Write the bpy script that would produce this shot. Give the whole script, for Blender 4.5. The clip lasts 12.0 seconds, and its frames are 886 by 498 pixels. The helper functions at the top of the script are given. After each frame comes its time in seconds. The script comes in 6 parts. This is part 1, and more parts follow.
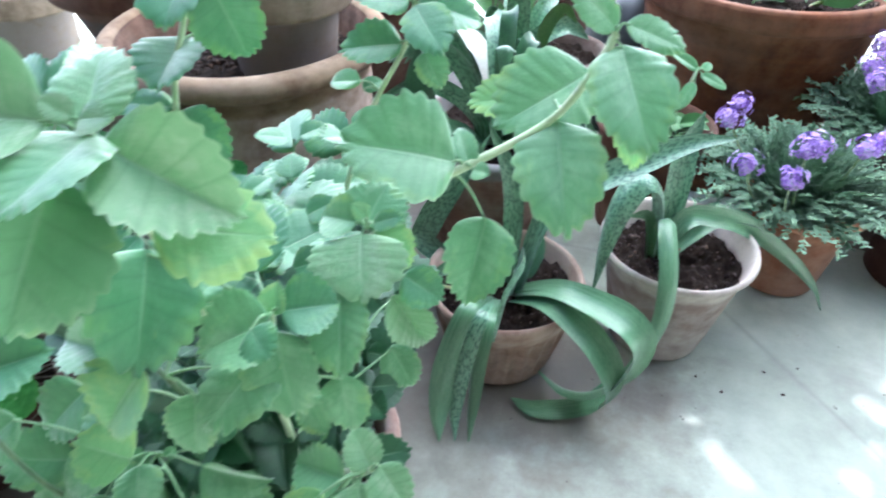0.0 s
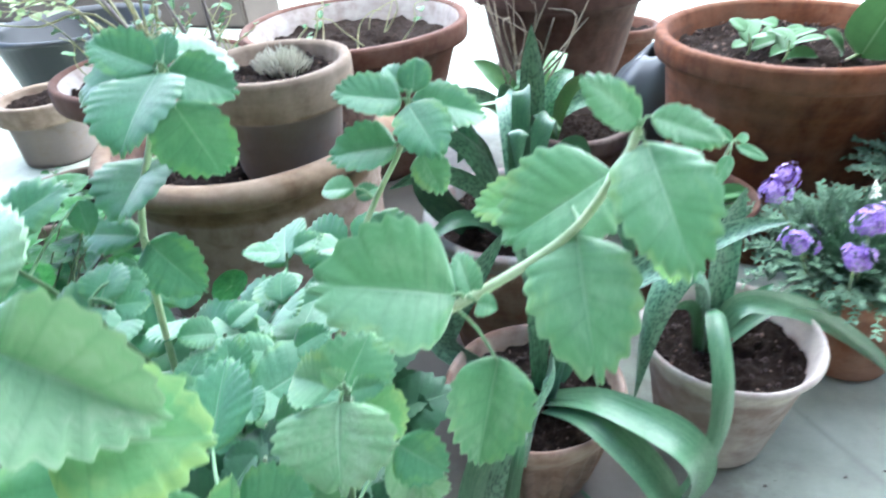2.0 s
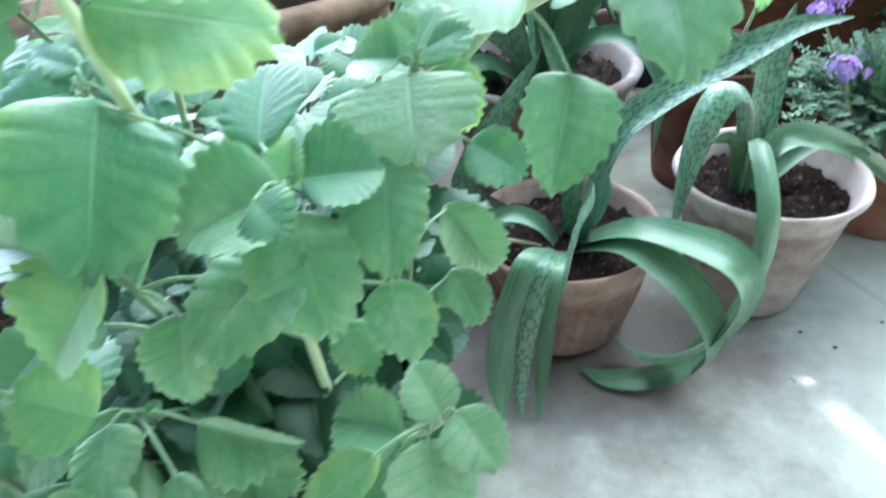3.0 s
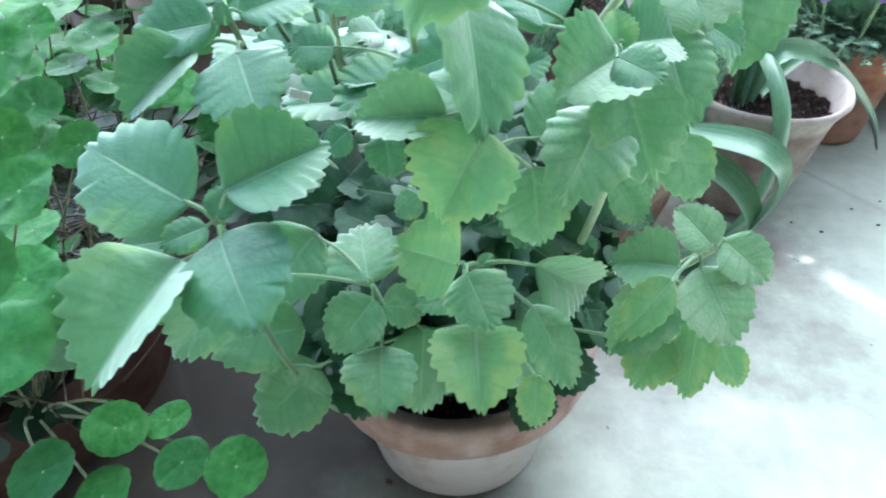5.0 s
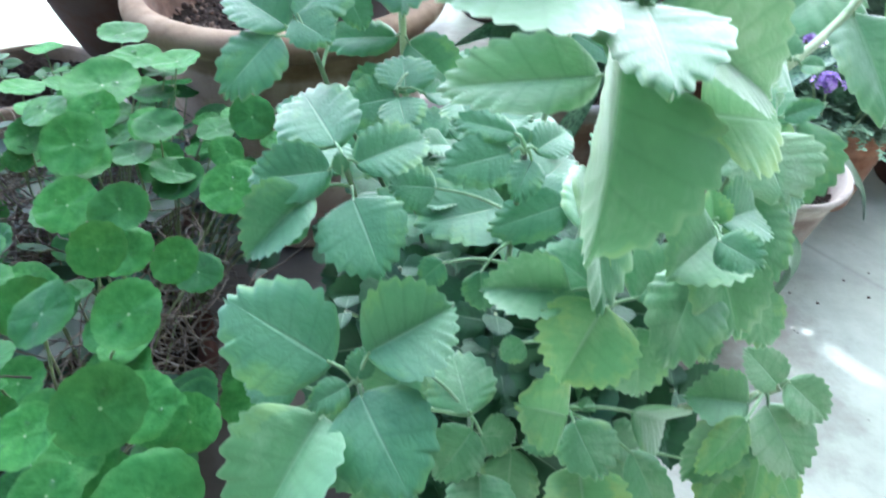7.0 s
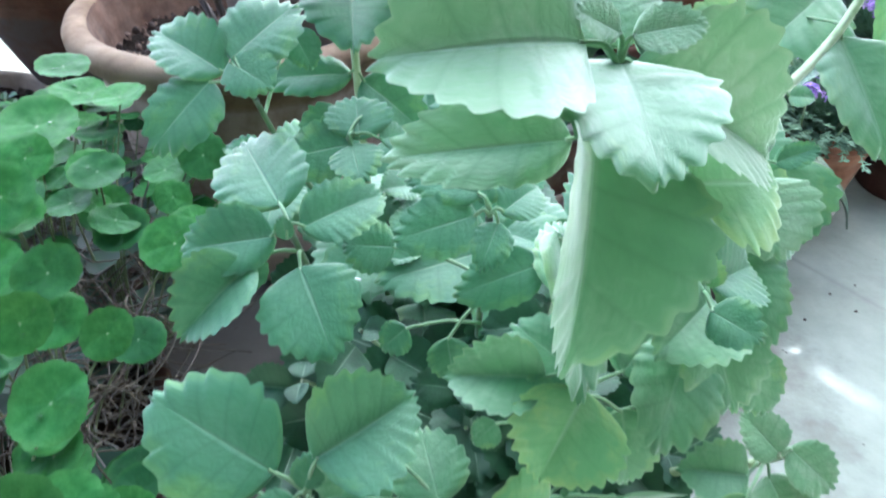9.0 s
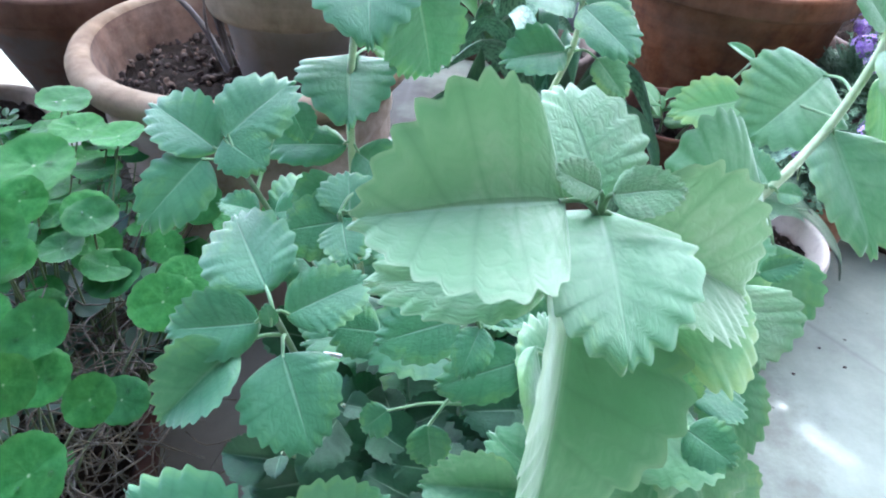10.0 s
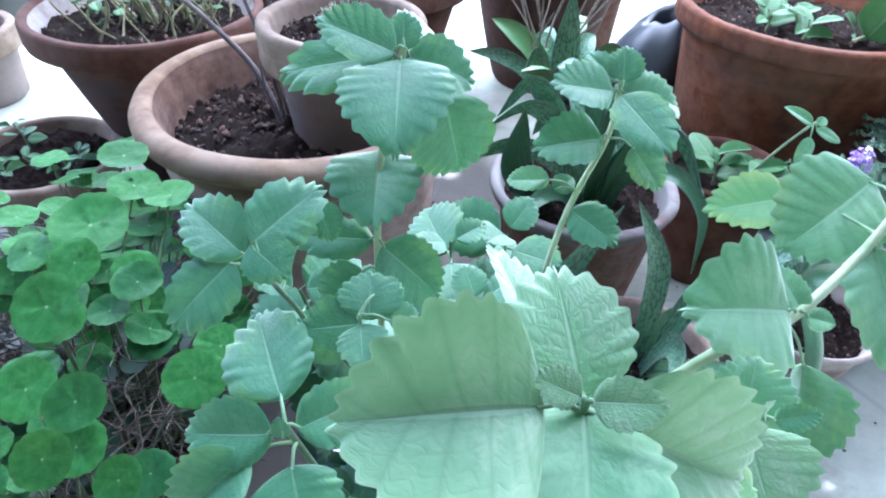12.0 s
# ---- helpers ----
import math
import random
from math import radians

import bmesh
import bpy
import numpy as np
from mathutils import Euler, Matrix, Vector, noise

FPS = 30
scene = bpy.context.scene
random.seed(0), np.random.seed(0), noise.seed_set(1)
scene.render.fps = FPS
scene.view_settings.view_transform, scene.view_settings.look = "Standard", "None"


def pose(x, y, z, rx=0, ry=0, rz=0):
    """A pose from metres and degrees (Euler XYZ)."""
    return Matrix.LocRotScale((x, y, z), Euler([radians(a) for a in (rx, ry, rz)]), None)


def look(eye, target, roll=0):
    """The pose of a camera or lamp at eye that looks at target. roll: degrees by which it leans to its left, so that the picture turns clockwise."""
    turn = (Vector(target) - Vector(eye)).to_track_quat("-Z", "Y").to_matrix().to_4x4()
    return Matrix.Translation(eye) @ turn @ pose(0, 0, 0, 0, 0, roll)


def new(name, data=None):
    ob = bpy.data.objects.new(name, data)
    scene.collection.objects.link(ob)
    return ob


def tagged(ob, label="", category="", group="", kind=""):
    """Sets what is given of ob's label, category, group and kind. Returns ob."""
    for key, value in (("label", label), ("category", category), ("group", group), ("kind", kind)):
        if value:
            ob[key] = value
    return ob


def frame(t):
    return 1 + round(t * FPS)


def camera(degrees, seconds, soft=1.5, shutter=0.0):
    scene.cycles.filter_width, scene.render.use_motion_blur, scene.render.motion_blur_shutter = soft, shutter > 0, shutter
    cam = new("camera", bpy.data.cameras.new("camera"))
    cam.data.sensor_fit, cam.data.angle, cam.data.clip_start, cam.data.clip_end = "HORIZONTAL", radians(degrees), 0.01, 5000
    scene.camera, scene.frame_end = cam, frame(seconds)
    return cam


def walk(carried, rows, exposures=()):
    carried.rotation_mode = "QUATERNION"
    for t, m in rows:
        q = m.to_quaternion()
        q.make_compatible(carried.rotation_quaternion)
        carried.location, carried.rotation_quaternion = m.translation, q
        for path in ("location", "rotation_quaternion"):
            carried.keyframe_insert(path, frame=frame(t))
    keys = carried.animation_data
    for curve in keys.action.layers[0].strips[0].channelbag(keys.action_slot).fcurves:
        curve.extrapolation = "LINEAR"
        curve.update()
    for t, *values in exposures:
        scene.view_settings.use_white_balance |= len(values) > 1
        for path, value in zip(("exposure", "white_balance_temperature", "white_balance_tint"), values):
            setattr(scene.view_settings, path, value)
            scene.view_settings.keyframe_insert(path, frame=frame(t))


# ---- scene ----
cam = camera(69.7, 12.0, soft=2.0, shutter=0.5)
PATH = [
    (0, (0.364, 0.402, 0.61), (-0.124, 1.876, -0.651), 0.9),
    (0.5, (0.385, 0.441, 0.617), (-0.046, 1.932, -0.644), 0.4),
    (1, (0.374, 0.469, 0.619), (-0.16, 1.995, -0.558), -3.4),
    (1.5, (0.364, 0.489, 0.636), (-0.165, 2.017, -0.54), -3.7),
    (2, (0.356, 0.484, 0.602), (-0.267, 2.036, -0.496), -4.5),
    (2.5, (0.355, 0.465, 0.519), (-0.363, 1.992, -0.555), -6.8),
    (3, (0.325, 0.435, 0.488), (-0.242, 1.922, -0.723), -4.6),
    (3.5, (0.289, 0.409, 0.473), (-0.255, 1.878, -0.77), -6.3),
    (3.7, (0.271, 0.406, 0.464), (-0.226, 1.868, -0.807), -10.1),
    (5.3, (0.147, 0.327, 0.492), (0.016, 1.827, -0.824), 0.8),
    (5.5, (0.131, 0.325, 0.496), (0.045, 1.815, -0.835), 1.2),
    (6, (0.111, 0.336, 0.517), (0.025, 1.877, -0.755), -0.3),
    (6.5, (0.104, 0.342, 0.536), (0.033, 1.862, -0.763), 3.4),
    (7, (0.102, 0.352, 0.551), (-0.015, 1.88, -0.734), 2.6),
    (7.2, (0.103, 0.36, 0.559), (-0.045, 1.888, -0.723), 2.2),
    (8.8, (0.105, 0.391, 0.556), (0.058, 1.914, -0.739), 2.8),
    (9, (0.108, 0.399, 0.552), (0.045, 1.938, -0.724), 1.9),
    (9.5, (0.112, 0.415, 0.577), (0.007, 2.014, -0.619), -0.5),
    (10, (0.111, 0.423, 0.584), (0.051, 1.975, -0.676), 4.5),
    (10.5, (0.117, 0.431, 0.598), (0.024, 2.0, -0.639), 3.0),
    (11, (0.121, 0.442, 0.617), (-0.031, 1.955, -0.683), 2.1),
    (11.5, (0.122, 0.447, 0.634), (-0.093, 2.015, -0.589), 3.1),
    (12, (0.125, 0.456, 0.629), (-0.113, 1.997, -0.622), 2.9),
]
walk(cam, [(t, look(eye, target, roll)) for t, eye, target, roll in PATH], exposures=[(0.0, 3.21, 5250, 14), (3.7, 3.28, 5200, 11), (6.0, 3.22, 5200, 12), (9.0, 3.04, 5150, 13), (12.0, 3.07, 4850, 21)])

# ---- world, sun, shade ----
# spots of sun on the floor: place, width, depth
SPOTS = [(0.494, 0.929, 0.022, 0.016), (0.487, 0.940, 0.006, 0.010), (0.518, 0.888, 0.005, 0.005), (0.527, 0.877, 0.008, 0.006), (0.539, 0.864, 0.007, 0.005), (0.552, 0.853, 0.005, 0.005), (-0.03, 1.46, 0.04, 0.04), (0.705, 0.997, 0.008, 0.008), (0.690, 1.012, 0.007, 0.006), (0.661, 0.896, 0.007, 0.006), (0.672, 0.889, 0.007, 0.006), (0.730, 0.974, 0.010, 0.008), (0.742, 0.962, 0.010, 0.007), (0.734, 1.057, 0.007, 0.007), (0.720, 1.045, 0.006, 0.007), (0.757, 1.030, 0.007, 0.008), (0.770, 1.012, 0.006, 0.006), (0.690, 0.942, 0.006, 0.005), (-1.05, 1.75, 0.20, 0.25)]

SUN = Vector((0.52, 0.90, 1.0)).normalized()
world = bpy.data.worlds.new("sky")
scene.world = world
world.use_nodes = True
wn = world.node_tree
sky = wn.nodes.new("ShaderNodeTexSky")
sky.sky_type = "NISHITA"
sky.sun_disc = False
sky.sun_elevation = math.asin(SUN.z)
sky.sun_rotation = math.atan2(SUN.x, SUN.y)
sky.air_density, sky.dust_density, sky.ozone_density = 1.0, 3.0, 1.0
wn.links.new(sky.outputs["Color"], wn.nodes["Background"].inputs["Color"])
wn.nodes["Background"].inputs["Strength"].default_value = 0.095

sun = new("sun", bpy.data.lights.new("sun", "SUN"))
sun.data.energy, sun.data.angle, sun.data.color = 5.0, radians(0.5), (1.0, 0.95, 0.86)
sun.matrix_world = look(SUN * 6, (0, 0, 0))


# ---- mesh helpers ----
def mesh_of(bm, material, smooth=True):
    me = bpy.data.meshes.new("mesh")
    bm.normal_update()
    bm.to_mesh(me)
    bm.free()
    for m in material if isinstance(material, (list, tuple)) else (material,):
        me.materials.append(m)
    if smooth:
        me.polygons.foreach_set("use_smooth", [True] * len(me.polygons))
    return me


def part(name, bm, material, parent, label="", smooth=True):
    ob = new(name, mesh_of(bm, material, smooth))
    ob.parent = parent
    if label:
        tagged(ob, label)
    return ob


def placed(name, me, parent, m):
    ob = new(name, me)
    ob.parent = parent
    ob.matrix_basis = m
    return ob


def thing(name, label, category, x=0, y=0, z=0, group="", kind=""):
    ob = new(name)
    ob.empty_display_size = 0.03
    ob.location = (x, y, z)
    return tagged(ob, label, category, group, kind)


def sheet(bm, rows, closed=False):
    """Faces between rows of points of equal length."""
    vs = [[bm.verts.new(p) for p in row] for row in rows]
    for a, b in zip(vs, vs[1:]):
        n = len(a)
        for i in range(n if closed else n - 1):
            j = (i + 1) % n
            bm.faces.new((a[i], a[j], b[j], b[i]))
    return vs


def turned(bm, profile, seg=48, wobble=0.0, seed=0.0):
    """A surface of revolution from (radius, height) pairs, a little out of round."""
    rows = []
    for r, z in profile:
        row = []
        for i in range(seg):
            a = 2 * math.pi * i / seg
            k = 1 + wobble * noise.noise((math.cos(a) * 1.3 + seed, math.sin(a) * 1.3, z * 9))
            row.append((r * k * math.cos(a), r * k * math.sin(a), z + 0.5 * wobble * r * noise.noise((math.cos(a) + 7, math.sin(a) + seed, 0))))
        rows.append(row)
    return sheet(bm, rows, True)


def smooth_line(points, steps):
    """Catmull-Rom through the points."""
    p = [Vector(q) for q in points]
    p = [2 * p[0] - p[1]] + p + [2 * p[-1] - p[-2]]
    out = []
    for i in range(1, len(p) - 2):
        for k in range(steps):
            t = k / steps
            a, b, c, d = p[i - 1 : i + 3]
            out.append(0.5 * (2 * b + (c - a) * t + (2 * a - 5 * b + 4 * c - d) * t * t + (3 * b - a - 3 * c + d) * t**3))
    out.append(p[-2])
    return out


def tube(bm, points, r0, r1, seg=8, steps=5):
    line = smooth_line(points, steps) if len(points) > 2 else [Vector(points[0]), Vector(points[0]).lerp(Vector(points[1]), 0.5), Vector(points[1])]
    rows = []
    side = None
    for i, p in enumerate(line):
        d = (line[min(i + 1, len(line) - 1)] - line[max(i - 1, 0)]).normalized()
        if side is None:
            side = d.orthogonal().normalized()
        side = (side - d * side.dot(d)).normalized()
        up = d.cross(side)
        r = r0 + (r1 - r0) * i / (len(line) - 1)
        rows.append([p + r * (math.cos(2 * math.pi * k / seg) * side + math.sin(2 * math.pi * k / seg) * up) for k in range(seg)])
    vs = sheet(bm, rows, True)
    bm.faces.new(vs[0])
    bm.faces.new(list(reversed(vs[-1])))


def leaf_matrix(base, tip, width, roll, hint=(0.05, -0.6, 0.8)):
    b, t = Vector(base), Vector(tip)
    axis = (t - b).normalized()
    h = Vector(hint)
    n = (h - axis * h.dot(axis)).normalized()
    n = Matrix.Rotation(radians(-roll), 3, axis) @ n
    side = axis.cross(n)
    length = (t - b).length
    m = Matrix((side * width, axis * length, n * length)).transposed().to_4x4()
    m.translation = b
    return m


# ---- materials ----
def material(name):
    m = bpy.data.materials.new(name)
    m.use_nodes = True
    t = m.node_tree
    return m, t, t.nodes["Principled BSDF"]


def node(t, kind, **values):
    n = t.nodes.new("ShaderNode" + kind)
    for key, value in values.items():
        n.inputs[key].default_value = value
    return n


def ramp(t, source, stops, sharp=False):
    n = t.nodes.new("ShaderNodeValToRGB")
    n.color_ramp.interpolation = "CONSTANT" if sharp else "LINEAR"
    while len(n.color_ramp.elements) < len(stops):
        n.color_ramp.elements.new(0.5)
    for e, (at, c) in zip(n.color_ramp.elements, stops):
        e.position = at
        e.color = (*c, 1) if isinstance(c, tuple) else (c, c, c, 1)
    t.links.new(source, n.inputs["Fac"])
    return n.outputs["Color"]


def math_node(t, op, a, b=0.0, c=0.0):
    n = t.nodes.new("ShaderNodeMath")
    n.operation = op
    for i, v in enumerate((a, b, c)):
        if isinstance(v, (int, float)):
            n.inputs[i].default_value = v
        else:
            t.links.new(v, n.inputs[i])
    return n.outputs[0]


def mix(t, fac, a, b, kind="MIX"):
    n = t.nodes.new("ShaderNodeMix")
    n.data_type, n.blend_type = "RGBA", kind
    for key, v in ((0, fac), (6, a), (7, b)):
        if isinstance(v, (int, float)):
            n.inputs[key].default_value = v
        elif isinstance(v, tuple):
            n.inputs[key].default_value = (*v, 1)
        else:
            t.links.new(v, n.inputs[key])
    return n.outputs[2]


def coords(t, kind="Object", scale=(1, 1, 1)):
    c = t.nodes.new("ShaderNodeTexCoord")
    m = t.nodes.new("ShaderNodeMapping")
    m.inputs["Scale"].default_value = scale
    t.links.new(c.outputs[kind], m.inputs["Vector"])
    return m.outputs["Vector"]


def noisy(t, vector, scale, detail=6.0, rough=0.6, distortion=0.0):
    n = node(t, "TexNoise", Scale=scale, Detail=detail, Roughness=rough, Distortion=distortion)
    t.links.new(vector, n.inputs["Vector"])
    return n.outputs["Fac"]


def bumped(t, shader, height, strength, distance):
    b = node(t, "Bump", Strength=strength, Distance=distance)
    t.links.new(height, b.inputs["Height"])
    t.links.new(b.outputs["Normal"], shader.inputs["Normal"])


def leaf_material(name, dark, light, yellow, yellow_from, sheen, rough, vein, see_through=0.25, quilt=0.5):
    """A leaf with midrib and side veins laid out by its UV map (u along, v across)."""
    m, t, s = material(name)
    uv = t.nodes.new("ShaderNodeTexCoord").outputs["UV"]
    split = t.nodes.new("ShaderNodeSeparateXYZ")
    t.links.new(uv, split.inputs[0])
    u, v = split.outputs[0], split.outputs[1]
    off = math_node(t, "ABSOLUTE", math_node(t, "SUBTRACT", v, 0.5))
    rand = t.nodes.new("ShaderNodeObjectInfo").outputs["Random"]
    place = coords(t, "UV", (1, 1, 1))
    shift = t.nodes.new("ShaderNodeVectorMath")
    shift.operation = "ADD"
    isle = t.nodes.new("ShaderNodeNewGeometry").outputs["Random Per Island"]
    t.links.new(place, shift.inputs[0])
    t.links.new(math_node(t, "MULTIPLY", math_node(t, "ADD", rand, isle), 17.0), shift.inputs[1])
    place = shift.outputs[0]
    rand = math_node(t, "FRACT", math_node(t, "ADD", rand, isle))
    blot = noisy(t, place, 2.6, 4)
    fine = noisy(t, place, 22, 5)
    mid = ramp(t, off, [(0.0, 0.9), (0.012, 0.6), (0.028, 0.0)])
    run = math_node(t, "ADD", math_node(t, "MULTIPLY", u, 6.12), math_node(t, "MULTIPLY", math_node(t, "GREATER_THAN", v, 0.5), 0.28))
    run = math_node(t, "ADD", run, math_node(t, "ADD", math_node(t, "MULTIPLY", noisy(t, place, 3, 2), 0.10), 0.42))
    saw = math_node(t, "ABSOLUTE", math_node(t, "SUBTRACT", math_node(t, "FRACT", run), 0.5))
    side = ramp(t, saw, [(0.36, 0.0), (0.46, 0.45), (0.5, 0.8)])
    pillow = ramp(t, saw, [(0.12, 0.0), (0.36, 0.35), (0.5, 1.0)])
    net = t.nodes.new("ShaderNodeTexVoronoi")
    net.feature = "DISTANCE_TO_EDGE"
    net.inputs["Scale"].default_value = 13
    t.links.new(place, net.inputs["Vector"])
    mesh_lines = ramp(t, net.outputs["Distance"], [(0.0, 1.0), (0.16, 0.45), (0.42, 0.0)])
    base = mix(t, ramp(t, blot, [(0.3, 0.0), (0.7, 1.0)]), dark, light)
    base = mix(t, math_node(t, "MULTIPLY", rand, 0.45), base, light)
    base = mix(t, math_node(t, "MULTIPLY", fine, 0.25), base, (light[0] * 1.3, light[1] * 1.2, light[2] * 1.3))
    edge = math_node(t, "ADD", math_node(t, "MULTIPLY", blot, 0.9), math_node(t, "MULTIPLY", off, 0.55))
    base = mix(t, ramp(t, edge, [(yellow_from, 0.0), (yellow_from + 0.3, 0.85)]), base, yellow)
    # cloudy sheen of the hairs painted into the colour as pale patches
    gloss_patches = math_node(t, "MULTIPLY", ramp(t, noisy(t, place, 1.9, 5, 0.7), [(0.5, 0.0), (0.66, 1.0)]), 0.75 * sheen)
    base = mix(t, gloss_patches, base, (light[0] * 1.9, light[1] * 1.35, light[2] * 1.8))
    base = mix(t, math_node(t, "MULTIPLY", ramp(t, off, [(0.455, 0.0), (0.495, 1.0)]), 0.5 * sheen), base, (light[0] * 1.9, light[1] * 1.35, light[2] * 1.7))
    # side veins and net darkened in colour, like shade in their creases
    crease_shade = math_node(t, "ADD", math_node(t, "MULTIPLY", side, 0.16 + 0.34 * quilt), math_node(t, "MULTIPLY", mesh_lines, 0.08))
    base = mix(t, crease_shade, base, (dark[0] * 0.75, dark[1] * 0.75, dark[2] * 0.75))
    base = mix(t, math_node(t, "MULTIPLY", mid, vein * 1.6), base, (0.30, 0.46, 0.28))
    t.links.new(base, s.inputs["Base Color"])
    s.inputs["Roughness"].default_value = rough
    s.inputs["Sheen Weight"].default_value = sheen
    s.inputs["Sheen Roughness"].default_value = 0.35
    s.inputs["Sheen Tint"].default_value = (0.94, 1.0, 0.95, 1)
    s.inputs["Specular IOR Level"].default_value = 0.5
    dome = math_node(t, "SUBTRACT", 1.0, math_node(t, "MAXIMUM", mid, math_node(t, "MAXIMUM", math_node(t, "MULTIPLY", pillow, 0.13), math_node(t, "MULTIPLY", mesh_lines, 0.14))))
    height = math_node(t, "ADD", dome, math_node(t, "MULTIPLY", fine, 0.25))
    b = node(t, "Bump", Strength=quilt * 0.6, Distance=0.0022)
    t.links.new(height, b.inputs["Height"])
    t.links.new(b.outputs["Normal"], s.inputs["Normal"])
    thin = node(t, "BsdfTranslucent")
    t.links.new(mix(t, 0.5, base, (0.22, 0.50, 0.17)), thin.inputs["Color"])
    both = node(t, "MixShader")
    both.inputs[0].default_value = see_through
    t.links.new(s.outputs[0], both.inputs[1])
    t.links.new(thin.outputs[0], both.inputs[2])
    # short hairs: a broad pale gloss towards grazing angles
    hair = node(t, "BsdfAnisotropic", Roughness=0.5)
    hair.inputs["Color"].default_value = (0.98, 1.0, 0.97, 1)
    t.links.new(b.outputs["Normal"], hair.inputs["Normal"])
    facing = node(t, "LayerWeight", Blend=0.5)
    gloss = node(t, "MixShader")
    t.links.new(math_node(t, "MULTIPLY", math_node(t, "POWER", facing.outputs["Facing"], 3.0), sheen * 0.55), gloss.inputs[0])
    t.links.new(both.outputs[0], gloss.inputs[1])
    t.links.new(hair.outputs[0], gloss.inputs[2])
    t.links.new(gloss.outputs[0], t.nodes["Material Output"].inputs["Surface"])
    return m


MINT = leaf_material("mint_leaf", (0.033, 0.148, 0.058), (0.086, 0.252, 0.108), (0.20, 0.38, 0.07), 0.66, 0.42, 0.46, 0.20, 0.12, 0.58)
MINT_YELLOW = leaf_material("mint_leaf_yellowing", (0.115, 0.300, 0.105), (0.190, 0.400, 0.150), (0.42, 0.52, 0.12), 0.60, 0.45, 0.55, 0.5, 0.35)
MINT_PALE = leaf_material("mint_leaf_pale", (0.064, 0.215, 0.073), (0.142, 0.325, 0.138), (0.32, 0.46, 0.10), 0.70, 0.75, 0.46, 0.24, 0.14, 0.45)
# pale fuzzy leaves; also used for silver-lit leaves, their light put into the colour
MINT_FUZZY_LIT = leaf_material("mint_leaf_fuzzy_lit", (0.105, 0.280, 0.098), (0.226, 0.395, 0.196), (0.30, 0.45, 0.18), 0.90, 0.55, 0.5, 0.32, 0.11, 0.80)
WEED_LEAF = leaf_material("pale_weed_leaf", (0.20, 0.30, 0.12), (0.38, 0.46, 0.22), (0.50, 0.50, 0.20), 0.8, 0.1, 0.6, 0.3, 0.25, 0.2)
# darkened copy of the mint leaf: shade inside the bush put into its colour
MINT_SHADED = leaf_material("mint_leaf_shaded", (0.013, 0.064, 0.024), (0.032, 0.112, 0.042), (0.20, 0.32, 0.06), 0.9, 0.12, 0.5, 0.30, 0.06)
GREEN_LEAF = leaf_material("smooth_leaf", (0.038, 0.125, 0.035), (0.075, 0.200, 0.060), (0.28, 0.36, 0.09), 0.95, 0.05, 0.5, 0.35, 0.08, 0.25)


def stem_material(name, a, b, rough=0.55):
    m, t, s = material(name)
    n = noisy(t, coords(t), 60, 5)
    t.links.new(mix(t, ramp(t, n, [(0.35, 0.0), (0.65, 1.0)]), a, b), s.inputs["Base Color"])
    s.inputs["Roughness"].default_value = rough
    s.inputs["Sheen Weight"].default_value = 0.3
    bumped(t, s, noisy(t, coords(t), 300, 3), 0.3, 0.0005)
    return m


# darker copy of the mint stem, with the shade inside the bush in its colour
SHADE_STEM = stem_material("shaded_mint_stem", (0.06, 0.14, 0.05), (0.13, 0.22, 0.085))
PETIOLE = stem_material("mint_petiole", (0.13, 0.28, 0.11), (0.24, 0.40, 0.19))
MINT_STEM = stem_material("mint_stem", (0.28, 0.41, 0.19), (0.46, 0.56, 0.32))
DRY_STEM = stem_material("dry_stem", (0.10, 0.075, 0.05), (0.24, 0.19, 0.13), 0.8)
TWIG = stem_material("grey_twig", (0.075, 0.06, 0.055), (0.16, 0.135, 0.12), 0.8)
GREEN_STEM = stem_material("green_stem", (0.10, 0.20, 0.05), (0.24, 0.33, 0.12))
STRAW = stem_material("straw", (0.022, 0.016, 0.008), (0.100, 0.070, 0.032), 0.85)
RUNNER = stem_material("pennywort_stalk", (0.07, 0.12, 0.025), (0.18, 0.23, 0.07), 0.6)
YELLOW_STALK = stem_material("yellow_green_stalk", (0.15, 0.17, 0.06), (0.34, 0.33, 0.15), 0.7)
PALE_STALK = stem_material("pale_stalk", (0.30, 0.33, 0.13), (0.48, 0.48, 0.26), 0.6)


def lily_material(name, base, light, spots):
    """A strap leaf, pale with dark blotches, blurred along its length."""
    m, t, s = material(name)
    place = coords(t, "UV", (9, 2.2, 1))
    v = t.nodes.new("ShaderNodeTexVoronoi")
    v.inputs["Scale"].default_value = 5.0
    v.inputs["Randomness"].default_value = 1.0
    t.links.new(place, v.inputs["Vector"])
    warp = noisy(t, coords(t, "UV", (12, 4, 1)), 3.0, 4)
    blot = ramp(t, math_node(t, "ADD", v.outputs["Distance"], math_node(t, "MULTIPLY", warp, 0.3)), [(0.44, 1.0), (0.78, 0.0)])
    streak = noisy(t, coords(t, "UV", (2, 30, 1)), 2.0, 4)
    col = mix(t, ramp(t, streak, [(0.4, 0.0), (0.6, 1.0)]), base, light)
    col = mix(t, math_node(t, "MULTIPLY", blot, spots), col, (0.014, 0.070, 0.036))
    t.links.new(col, s.inputs["Base Color"])
    s.inputs["Roughness"].default_value = 0.36
    s.inputs["Coat Weight"].default_value = 0.35
    s.inputs["Coat Roughness"].default_value = 0.3
    s.inputs["Sheen Weight"].default_value = 0.1
    bumped(t, s, streak, 0.25, 0.0008)
    return m


